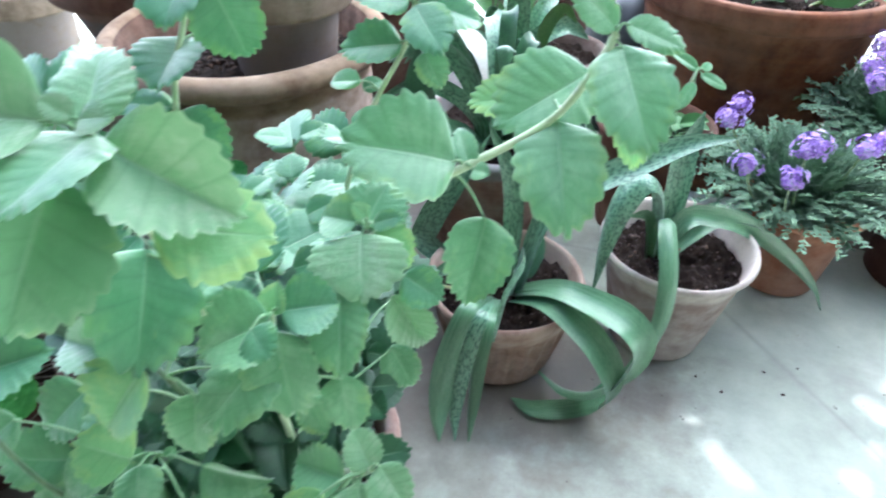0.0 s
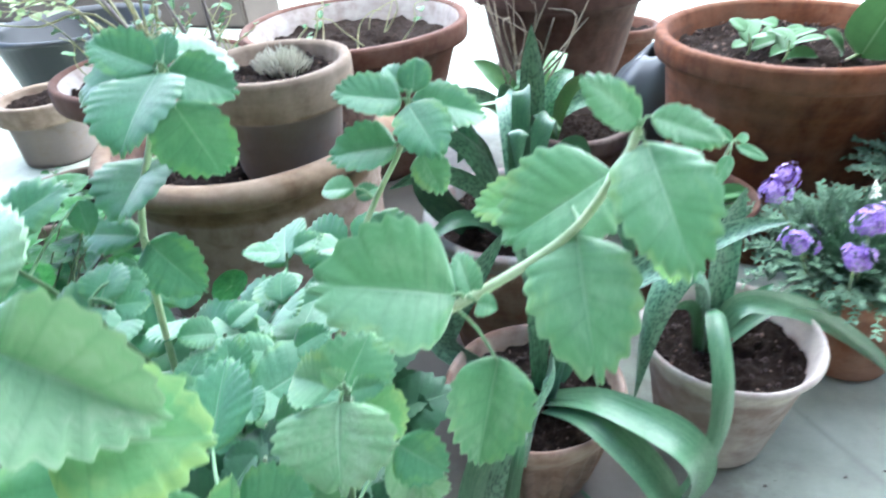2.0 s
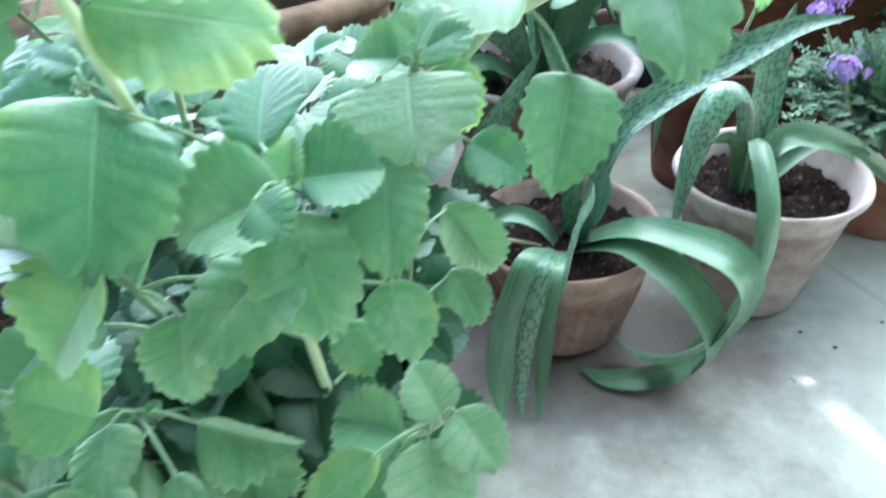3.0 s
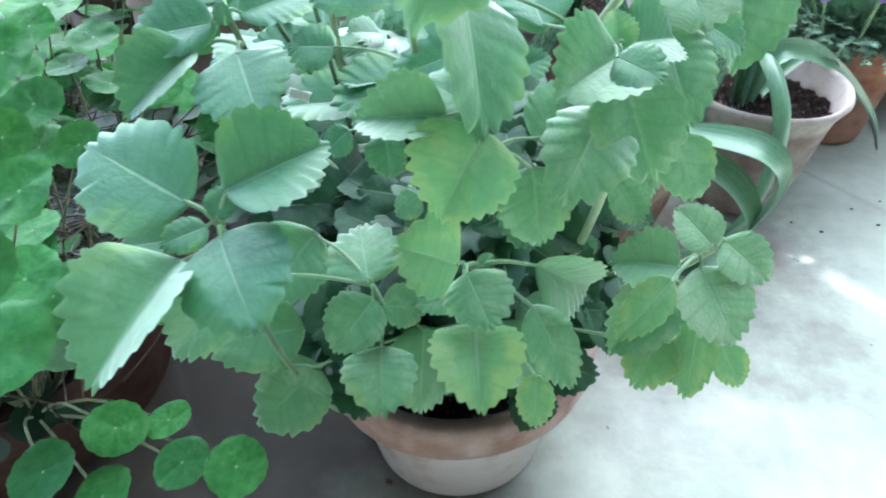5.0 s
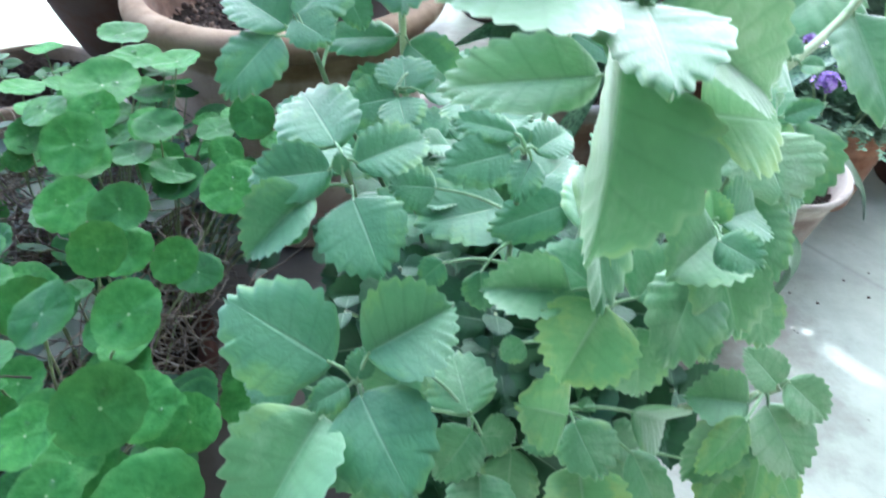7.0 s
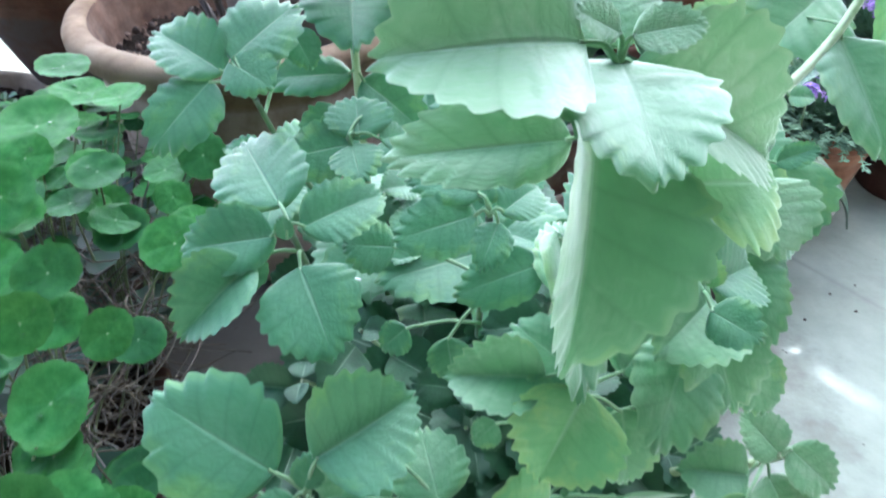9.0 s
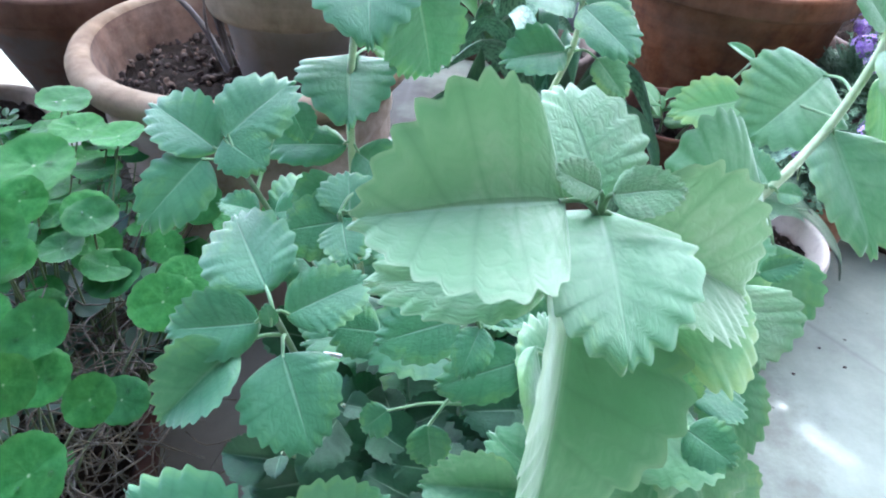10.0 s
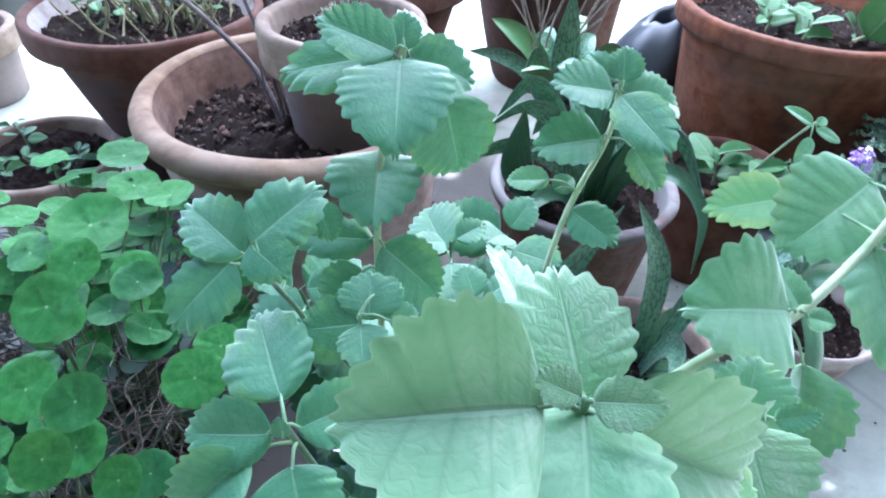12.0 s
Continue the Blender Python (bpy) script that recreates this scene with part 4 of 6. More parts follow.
def mint_stem(points, rows, r0, r1, rng):
    bm = bmesh.new()
    # stems deeper in the bush take the shade-darkened stem colour
    young = rows in (LEAVES_A, LEAVES_B, LEAVES_D, LEAVES_P, LEAVES_Q, LEAVES_G)
    thin = 1.0 if young else 0.8
    tube(bm, [ORIGIN @ Vector(p) for p in points], r0 * thin, r1 * thin, 8, 6)
    stem = part("stem", bm, MINT_STEM if young else SHADE_STEM, mint)
    if rows in (LEAVES_D, LEAVES_G):
        stem_hairs(stem, smooth_line([ORIGIN @ Vector(p) for p in points], 6), r0 * thin * 0.9)
    whorl(stem, ORIGIN, rows, points[1:], rng)
    return stem


rng = random.Random(5)
STEMS = [
    (LEAVES_A, [(0.09, 0.68, 0.11), (0.055, 0.715, 0.25), (0.040, 0.747, 0.391), (0.036, 0.779, 0.440), (0.042, 0.806, 0.488)], 0.0026, 0.0022),
    (LEAVES_B, [(0.13, 0.69, 0.11), (0.135, 0.775, 0.25), (0.151, 0.836, 0.355), (0.174, 0.872, 0.413), (0.177, 0.887, 0.444)], 0.0026, 0.002),
    (LEAVES_D, [(0.14, 0.69, 0.11), (0.165, 0.705, 0.22), (0.205, 0.708, 0.330), (0.245, 0.714, 0.388), (0.270, 0.723, 0.403), (0.313, 0.770, 0.420), (0.335, 0.795, 0.452), (0.341, 0.806, 0.467)], 0.0034, 0.0024),
    (LEAVES_E, [(0.18, 0.64, 0.11), (0.215, 0.655, 0.25), (0.236, 0.655, 0.396)], 0.0026, 0.0022),
    (LEAVES_G, [(0.145, 0.635, 0.11), (0.150, 0.620, 0.28), (0.152, 0.590, 0.42), (0.150, 0.578, 0.476)], 0.0028, 0.0022),
    (LEAVES_Q, [(0.175, 0.62, 0.11), (0.198, 0.601, 0.235), (0.211, 0.582, 0.325), (0.206, 0.597, 0.374)], 0.0028, 0.0018),
    (LEAVES_I, [(0.10, 0.65, 0.11), (0.045, 0.640, 0.28), (0.029, 0.622, 0.374)], 0.0026, 0.002),
    (LEAVES_J, [(0.10, 0.66, 0.11), (0.040, 0.725, 0.26), (0.006, 0.705, 0.36), (0.000, 0.685, 0.405)], 0.0024, 0.0018),
    (LEAVES_R, [(0.10, 0.67, 0.11), (0.060, 0.690, 0.28), (0.044, 0.692, 0.382)], 0.0022, 0.0018),
    (LEAVES_K, [(0.105, 0.590, 0.125), (0.080, 0.550, 0.165), (0.062, 0.528, 0.24), (0.056, 0.520, 0.328)], 0.0022, 0.0018),
    (LEAVES_L, [(0.14, 0.61, 0.11), (0.152, 0.575, 0.22), (0.150, 0.545, 0.294)], 0.0024, 0.0018),
    (LEAVES_M, [(0.12, 0.61, 0.11), (0.108, 0.575, 0.20), (0.105, 0.550, 0.274)], 0.0024, 0.0018),
    (LEAVES_O, [(0.15, 0.62, 0.11), (0.160, 0.585, 0.26), (0.156, 0.558, 0.360)], 0.0024, 0.0018),
    (LEAVES_V, [(0.13, 0.66, 0.11), (0.120, 0.650, 0.26), (0.118, 0.609, 0.397)], 0.0026, 0.002),
    (LEAVES_P, [(0.18, 0.63, 0.11), (0.225, 0.605, 0.22), (0.253, 0.585, 0.268), (0.265, 0.579, 0.288)], 0.003, 0.002),
]
for rows, points, r0, r1 in STEMS:
    mint_stem(points, rows, r0, r1, rng)


def rosette(top, size, turn, rng):
    """A leafy side shoot: crossed pairs of leaves, smallest at the tip."""
    top = Vector(top)
    root = POT_TOP + Vector(((top.x - POT_TOP.x) * 0.45, (top.y - POT_TOP.y) * 0.45, 0))
    bend = root.lerp(top, 0.6) + Vector((0, 0, 0.02))
    bm = bmesh.new()
    tube(bm, [ORIGIN @ q for q in (root, bend, top)], 0.0020, 0.0013, 6, 5)
    shoot = part("stem", bm, SHADE_STEM, mint)
    for level, (drop, grow, rise) in enumerate(((0.000, 0.55, 0.45), (0.012, 0.95, 0.10), (0.034, 1.05, -0.18))):
        for k in range(2):
            a = turn + level * math.pi / 2 + k * math.pi + rng.uniform(-0.3, 0.3)
            d = Vector((math.cos(a), math.sin(a), rise + rng.uniform(-0.15, 0.15))).normalized()
            ln = size * grow * rng.uniform(0.85, 1.15)
            at = top.lerp(bend, drop / max(0.02, (top - bend).length)) if drop > 0 else top
            base = at + d * (0.002 + 0.12 * ln)
            placed("leaf", MINT_SET[rng.choice((0, 1, 3, 5, 6))], shoot, ORIGIN @ leaf_matrix(base, base + d * ln, ln * rng.uniform(0.78, 0.95), rng.uniform(-12, 12), (d.x * 0.25, -0.42, 0.85)))
            if level > 0:
                rod("petiole", [ORIGIN @ at, ORIGIN @ (base + d * ln * 0.03)], 0.0011, 0.0008, PETIOLE, shoot)


rng = random.Random(77)
for n, (x, y, z, size) in enumerate(((0.070, 0.849, 0.330, 0.040), (0.100, 0.790, 0.325, 0.042), (0.076, 0.752, 0.325, 0.042), (-0.028, 0.775, 0.325, 0.040), (0.028, 0.765, 0.320, 0.046), (0.132, 0.745, 0.325, 0.044), (0.124, 0.700, 0.330, 0.046), (0.112, 0.882, 0.322, 0.040), (0.150, 0.690, 0.322, 0.042), (0.075, 0.700, 0.315, 0.040))):
    rosette((x, y, z - 0.012), size * 1.36, n * 1.9 + 0.4, rng)


def undergrowth(count, centre, spread, low, high, size, seed, sink=0.45, mat=MINT_SHADED):
    """Smaller leaves in opposite pairs on thin shoots inside the bush, joined as one mass."""
    rng = random.Random(seed)
    shoots, mass = bmesh.new(), bmesh.new()
    uvl = mass.loops.layers.uv.new("UVMap")
    for _ in range(count):
        a, r = rng.random() * 2 * math.pi, math.sqrt(rng.random())
        out = Vector((math.cos(a) * spread[0] * r, math.sin(a) * spread[1] * r, 0))
        top = Vector(centre) + out + Vector((0, 0, rng.uniform(low, high) * (1 - sink * r * r)))
        root = POT_TOP + Vector((out.x * 0.3, out.y * 0.3, 0))
        midp = root.lerp(top, 0.6) + Vector((0, 0, 0.02))
        tube(shoots, [root, midp, top], 0.0018, 0.0011, 6, 4)
        turn = rng.random() * math.pi
        for level, (at, grow) in enumerate(((top, 0.45), (top - Vector((0, 0, 0.008)), 0.8), (midp.lerp(top, 0.6), 1.0), (midp.lerp(top, 0.2), 1.0))):
            for k in range(2):
                b = turn + level * math.pi / 2 + k * math.pi + rng.uniform(-0.3, 0.3)
                d = Vector((math.cos(b), math.sin(b), rng.uniform(-0.25, 0.4))).normalized()
                ln = size * grow * rng.uniform(0.75, 1.25)
                base = at + d * ln * 0.15
                m = ORIGIN @ leaf_matrix(base, base + d * ln, ln * rng.uniform(0.75, 0.95), rng.uniform(-25, 25), (out.x, out.y - 0.55, 0.8))
                me = COARSE_SET[rng.randrange(5)]
                vs = [mass.verts.new(m @ v.co) for v in me.vertices]
                uv = me.uv_layers[0].data
                for p in me.polygons:
                    f = mass.faces.new([vs[i] for i in p.vertices])
                    for loop, li in zip(f.loops, p.loop_indices):
                        loop[uvl].uv = uv[li].uv
    bmesh.ops.transform(shoots, matrix=ORIGIN, verts=shoots.verts)
    tagged(part("shoot_mass", shoots, MINT_STEM, mint), kind="stuff")
    tagged(part("undergrowth", mass, mat, mint, "dense inner mint leaves in a green darkened for shade"), kind="stuff")


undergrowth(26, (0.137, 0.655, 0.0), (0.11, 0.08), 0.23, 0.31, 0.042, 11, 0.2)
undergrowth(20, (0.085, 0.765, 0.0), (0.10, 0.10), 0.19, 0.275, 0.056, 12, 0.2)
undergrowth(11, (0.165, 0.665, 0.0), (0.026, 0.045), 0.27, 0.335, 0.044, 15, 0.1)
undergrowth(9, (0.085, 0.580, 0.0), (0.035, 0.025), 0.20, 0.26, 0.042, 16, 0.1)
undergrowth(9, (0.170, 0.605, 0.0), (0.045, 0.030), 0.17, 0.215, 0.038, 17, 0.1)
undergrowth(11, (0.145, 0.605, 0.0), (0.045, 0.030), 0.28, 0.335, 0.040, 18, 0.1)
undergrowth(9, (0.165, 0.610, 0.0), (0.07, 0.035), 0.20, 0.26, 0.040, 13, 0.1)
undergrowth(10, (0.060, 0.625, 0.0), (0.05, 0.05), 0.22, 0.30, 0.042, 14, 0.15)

# ---- pennywort in a dark trough ----
penny = thing("potted_pennywort", "glossy round-leaved pennywort in a dark clay bowl", "plant", -0.285, 0.660)
pot(penny, 0.168, 0.110, 0.135, CLAY_DARK, band=0.028, fill=0.012, label="dark clay bowl", seed=6.0)
PENNY_AT = Matrix.Translation((0.285, -0.660, 0))


def drop_mesh():
    """A flattened bead of water of radius 1."""
    bm = bmesh.new()
    rows = [[(math.cos(e) * math.cos(a), math.cos(e) * math.sin(a), 0.62 * math.sin(e)) for a in [2 * math.pi * k / 12 for k in range(12)]] for e in (0.0, 0.4, 0.8, 1.2)]
    vs = sheet(bm, rows, True)
    bm.faces.new(vs[-1])
    return mesh_of(bm, WATER)


DROP = drop_mesh()


def penny_leaves(rows, rng, drops=0):
    for x, y, z, r, tilt_x, tilt_y in rows:
        m = pose(x, y, z, tilt_x + rng.uniform(-4, 14), tilt_y + rng.uniform(-9, 9)) @ pose(0, 0, 0, 0, 0, rng.random() * 360) @ Matrix.Diagonal((r, r, r, 1))
        root = Vector((max(-0.38, min(-0.17, x)), max(0.57, min(0.76, y)), 0.09))
        a = Vector((x, y, z - 0.03 * r / 0.02 * 0.05))
        stalk = rod("stalk", [PENNY_AT @ q for q in (root, root.lerp(a, 0.55) + Vector((0, 0, 0.02)), a)], 0.0011, 0.0007, RUNNER, penny)
        placed("leaf", PENNY_SET[rng.randrange(8)], stalk, PENNY_AT @ m)
        for k in range(drops):
            a, q = 1.3 + 2.1 * k + 40 * x, 0.35 + 0.2 * k
            s = 0.10 - 0.025 * k
            placed("water_drop", DROP, stalk, PENNY_AT @ m @ pose(q * math.cos(a), q * math.sin(a), 0.012) @ Matrix.Diagonal((s, s, s, 1)))


rng = random.Random(21)
PENNY_NEAR = [
    (-0.024, 0.473, 0.300, 0.0225, 22, 0), (-0.066, 0.513, 0.300, 0.0215, 24, 5), (-0.082, 0.572, 0.300, 0.0205, 22, 0),
    (-0.076, 0.617, 0.300, 0.0145, 24, 5), (-0.125, 0.620, 0.300, 0.0175, 28, 18), (-0.127, 0.566, 0.300, 0.0200, 14, -8),
    (-0.132, 0.660, 0.300, 0.0190, 22, 8), (-0.203, 0.730, 0.300, 0.0260, 34, 0), (-0.214, 0.778, 0.300, 0.0210, 29, 0),
    (-0.069, 0.472, 0.295, 0.0150, 19, 0), (-0.095, 0.498, 0.295, 0.0160, 19, 5), (-0.060, 0.530, 0.280, 0.0190, 19, 5),
]
PENNY_LOW = [
    (0.014, 0.489, 0.200, 0.0145, 12, 0), (0.042, 0.490, 0.200, 0.0160, 10, 5), (-0.026, 0.501, 0.205, 0.0155, 5, 30),
    (-0.007, 0.515, 0.195, 0.0125, 10, 0), (-0.053, 0.476, 0.200, 0.0170, 10, 0), (-0.023, 0.472, 0.190, 0.0160, 10, 0),
]
PENNY_FAR = [
    (-0.232, 0.825, 0.300, 0.0330, 9, 0), (-0.268, 0.933, 0.300, 0.0240, 7, 0), (-0.235, 0.894, 0.295, 0.0230, 3, 8),
    (-0.201, 0.730, 0.285, 0.0210, 13, 0), (-0.172, 0.665, 0.295, 0.0215, 15, 0), (-0.126, 0.642, 0.280, 0.0195, 13, 6),
    (-0.078, 0.640, 0.270, 0.0160, 11, 0), (-0.160, 0.774, 0.295, 0.0190, 18, 12), (-0.175, 0.754, 0.280, 0.0160, 11, 0),
    (-0.070, 0.693, 0.300, 0.0210, 13, 0), (-0.266, 0.791, 0.290, 0.0200, 13, -8), (-0.191, 0.881, 0.300, 0.0220, 8, 0),
]
for rows, drops in ((PENNY_NEAR, 2), (PENNY_LOW, 0), (PENNY_FAR, 1)):
    penny_leaves(rows, rng, drops)
extra = []
for _ in range(125):
    x, y = rng.uniform(-0.33, -0.03), rng.uniform(0.50, 0.92)
    if (x + 0.03) * 0.9 + (y - 0.5) > 0.42 or (x > -0.06 and y > 0.6) or (-0.13 < x and 0.60 < y < 0.74 and rng.random() < 0.75):
        continue
    extra.append((x, y, rng.uniform(0.20, 0.288), rng.uniform(0.011, 0.022), rng.uniform(-8, 30), rng.uniform(-18, 18)))
penny_leaves(extra, rng)
straw = bmesh.new()
for _ in range(1100):
    x, y = rng.uniform(-0.16, 0.22), rng.uniform(-0.17, 0.17)
    if (x - 0.03) ** 2 + y * y > 0.031:
        continue
    d = rng.random() * 6.28
    ln = rng.uniform(0.03, 0.09)
    z = rng.uniform(0.12, 0.235)
    tube(straw, [(x, y, z), (x + math.cos(d) * ln * 0.5, y + math.sin(d) * ln * 0.5, z + rng.uniform(0, 0.025)), (x + math.cos(d + 0.4) * ln, y + math.sin(d + 0.4) * ln, z + rng.uniform(-0.01, 0.02))], 0.0007, 0.0005, 4, 3)
tagged(part("dry_tangle", straw, STRAW, penny, "tangle of dry brown runners"), kind="stuff")


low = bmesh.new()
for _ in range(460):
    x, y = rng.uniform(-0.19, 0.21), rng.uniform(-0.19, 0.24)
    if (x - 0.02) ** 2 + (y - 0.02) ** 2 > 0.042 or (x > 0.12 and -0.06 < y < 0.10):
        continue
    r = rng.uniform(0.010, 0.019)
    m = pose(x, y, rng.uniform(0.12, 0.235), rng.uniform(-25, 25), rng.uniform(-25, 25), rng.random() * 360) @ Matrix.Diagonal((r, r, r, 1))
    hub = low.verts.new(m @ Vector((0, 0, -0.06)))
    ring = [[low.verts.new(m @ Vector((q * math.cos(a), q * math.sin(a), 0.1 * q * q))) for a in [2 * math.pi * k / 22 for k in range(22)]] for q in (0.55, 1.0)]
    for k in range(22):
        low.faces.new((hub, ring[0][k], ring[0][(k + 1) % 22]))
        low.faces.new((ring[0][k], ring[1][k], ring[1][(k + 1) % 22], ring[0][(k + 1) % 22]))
tagged(part("low_foliage", low, PENNY_SHADED, penny, "small round leaves low in the mat, coloured dark as shaded"), kind="stuff")


penny_b = thing("potted_pennywort", "small clump of dark pennywort in a low clay bowl", "plant", -0.330, 0.895)
pot(penny_b, 0.100, 0.100, 0.080, CLAY_DARK, band=0.024, fill=0.010, label="dark clay bowl", seed=6.5)
for _ in range(34):
    a, r = rng.random() * 6.28, 0.125 * math.sqrt(rng.random())
    x, y, z, s = r * math.cos(a), r * math.sin(a), rng.uniform(0.17, 0.285), rng.uniform(0.014, 0.022)
    m = pose(x, y, z, rng.uniform(-18, 14), rng.uniform(-16, 16)) @ pose(0, 0, 0, 0, 0, rng.random() * 360) @ Matrix.Diagonal((s, s, s, 1))
    stalk = rod("stalk", [(x * 0.6, y * 0.6, 0.085), (x * 0.75, y * 0.75, z * 0.6), (x, y, z - 0.001)], 0.0011, 0.0007, RUNNER, penny_b)
    placed("leaf", PENNY_SET[rng.randrange(8)], stalk, m)
straw = bmesh.new()
for _ in range(420):
    a, r = rng.random() * 6.28, 0.12 * math.sqrt(rng.random())
    x, y, z, d, ln = r * math.cos(a), r * math.sin(a), rng.uniform(0.09, 0.18), rng.random() * 6.28, rng.uniform(0.03, 0.09)
    tube(straw, [(x, y, z), (x + math.cos(d) * ln * 0.5, y + math.sin(d) * ln * 0.5, z + rng.uniform(0, 0.025)), (x + math.cos(d + 0.4) * ln, y + math.sin(d + 0.4) * ln, z + rng.uniform(-0.01, 0.02))], 0.0009, 0.0006, 4, 3)
tagged(part("dry_tangle", straw, STRAW, penny_b, "tangle of dry brown runners"), kind="stuff")


# ---- lilies with strap leaves ----
def lily(parent, at, leaves, shade=None, plain_shade=None):
    for points, width, spotted, hint in leaves:
        pts = [Vector(p) - Vector(at) for p in points]
        part("leaf", strap_bm(pts, width, hint=hint), (shade or LILY) if spotted else (plain_shade or LILY_PLAIN), parent)


UP, FRONT, LEFT = (0, -0.3, 0.95), (0, -0.9, 0.4), (-0.7, -0.5, 0.5)

lily_b = thing("potted_lily", "spotted strap-leaved lily in a pale ribbed clay pot", "plant", 0.260, 0.945, group="potted lilies")
pot(lily_b, 0.092, 0.128, 0.058, CLAY_RIBBED, band=0.034, lip=0.004, wall=0.006, style="plain", fill=0.022, label="pale ribbed clay pot", seed=1.0, ribs=26)
lily(lily_b, (0.260, 0.945, 0), [
    ([(0.272, 0.945, 0.105), (0.322, 0.910, 0.153), (0.369, 0.890, 0.162), (0.403, 0.880, 0.154), (0.417, 0.875, 0.130), (0.407, 0.872, 0.088), (0.381, 0.880, 0.044), (0.350, 0.890, 0.024), (0.318, 0.902, 0.030)], 0.035, False, UP),
    ([(0.272, 0.935, 0.105), (0.320, 0.895, 0.146), (0.359, 0.875, 0.138), (0.387, 0.862, 0.116), (0.400, 0.858, 0.080), (0.394, 0.880, 0.020)], 0.032, False, UP),
    ([(0.410, 0.921, 0.040), (0.380, 0.886, 0.014), (0.327, 0.866, 0.007), (0.294, 0.874, 0.005)], 0.022, False, UP),
    ([(0.255, 0.935, 0.100), (0.246, 0.868, 0.138), (0.230, 0.840, 0.085), (0.226, 0.815, 0.035), (0.235, 0.788, 0.008)], 0.032, False, (-0.25, -0.95, 0.3)),
    ([(0.257, 0.935, 0.100), (0.253, 0.866, 0.137), (0.241, 0.842, 0.086), (0.240, 0.821, 0.032), (0.251, 0.796, 0.007)], 0.026, True, (-0.05, -0.95, 0.3)),
    ([(0.258, 0.935, 0.100), (0.259, 0.866, 0.132), (0.256, 0.843, 0.078), (0.258, 0.825, 0.028), (0.266, 0.800, 0.007)], 0.030, False, (0.15, -0.95, 0.3)),
    ([(0.275, 0.945, 0.105), (0.296, 0.940, 0.220), (0.329, 0.950, 0.259), (0.376, 0.970, 0.286), (0.420, 0.985, 0.309), (0.461, 1.000, 0.314)], 0.026, True, UP),
    ([(0.230, 0.965, 0.100), (0.158, 0.968, 0.130), (0.160, 0.975, 0.165), (0.186, 0.985, 0.215), (0.220, 1.000, 0.275)], 0.030, True, FRONT),
    ([(0.262, 0.955, 0.105), (0.262, 0.952, 0.202), (0.254, 0.955, 0.257), (0.225, 0.960, 0.309)], 0.021, True, FRONT),
    ([(0.270, 0.940, 0.105), (0.281, 0.915, 0.178), (0.287, 0.888, 0.189), (0.279, 0.860, 0.175), (0.273, 0.843, 0.125)], 0.026, True, UP),
    ([(0.255, 0.935, 0.105), (0.233, 0.930, 0.135), (0.203, 0.920, 0.144), (0.170, 0.908, 0.115)], 0.017, False, UP),
    ([(0.275, 0.965, 0.105), (0.285, 0.975, 0.14), (0.292, 0.985, 0.165)], 0.022, False, FRONT),
])
stalk = bmesh.new()
tube(stalk, [(-0.02, -0.02, 0.11), (-0.06, -0.05, 0.135), (-0.105, -0.06, 0.128)], 0.0022, 0.001, 6)
part("stalk", stalk, PALE_STALK, lily_b, "dry pale flower stalk")

lily_a = thing("potted_lily", "strap-leaved lily in a limewashed clay pot on the floor", "plant", 0.442, 1.047, group="potted lilies")
pot(lily_a, 0.091, 0.152, 0.056, CLAY_WASHED, band=0.024, style="plain", lip=0.006, wall=0.005, fill=0.030, label="limewashed clay pot", seed=2.0)
lily(lily_a, (0.442, 1.047, 0), [
    ([(0.420, 1.045, 0.105), (0.420, 1.030, 0.185), (0.424, 0.995, 0.192), (0.434, 0.955, 0.160), (0.436, 0.938, 0.110), (0.418, 0.915, 0.059), (0.384, 0.900, 0.028)], 0.020, False, UP),
    ([(0.425, 1.050, 0.105), (0.440, 1.050, 0.178), (0.475, 1.065, 0.180), (0.518, 1.090, 0.156), (0.580, 1.120, 0.104), (0.626, 1.140, 0.056), (0.657, 1.156, 0.006)], 0.024, False, UP),
    ([(0.418, 1.045, 0.105), (0.412, 1.030, 0.200), (0.398, 1.015, 0.243), (0.380, 1.000, 0.248), (0.366, 0.985, 0.219), (0.360, 0.980, 0.167), (0.358, 0.978, 0.100)], 0.032, True, LEFT),
    ([(0.425, 1.055, 0.105), (0.425, 1.060, 0.200), (0.424, 1.070, 0.255), (0.432, 1.080, 0.300)], 0.026, True, FRONT),
    ([(0.425, 1.055, 0.105), (0.440, 1.058, 0.165), (0.460, 1.075, 0.172), (0.478, 1.092, 0.186)], 0.022, False, UP),
    ([(0.415, 1.045, 0.105), (0.402, 1.035, 0.182), (0.380, 1.028, 0.184)], 0.012, False, UP),
    ([(0.430, 1.060, 0.105), (0.480, 1.080, 0.165), (0.520, 1.100, 0.160), (0.545, 1.110, 0.140)], 0.018, False, UP),
])

lily_c = thing("potted_lily", "crowded lily in a white-painted clay pot", "plant", 0.190, 1.152, group="potted lilies")
pot(lily_c, 0.118, 0.206, 0.078, CLAY_WHITE, band=0.030, fill=0.024, style="plain", label="white-painted clay pot", seed=4.0)
LILY_C = [
    ([(0.150, 1.120, 0.18), (0.105, 1.090, 0.252), (0.109, 1.065, 0.335)], 0.036, False, FRONT),
    ([(0.215, 1.130, 0.18), (0.226, 1.120, 0.230), (0.284, 1.120, 0.250), (0.327, 1.110, 0.207), (0.331, 1.080, 0.140)], 0.020, False, UP),
    ([(0.190, 1.115, 0.18), (0.159, 1.095, 0.216), (0.138, 1.060, 0.233), (0.116, 1.020, 0.222)], 0.020, False, UP),
]
rng = random.Random(33)
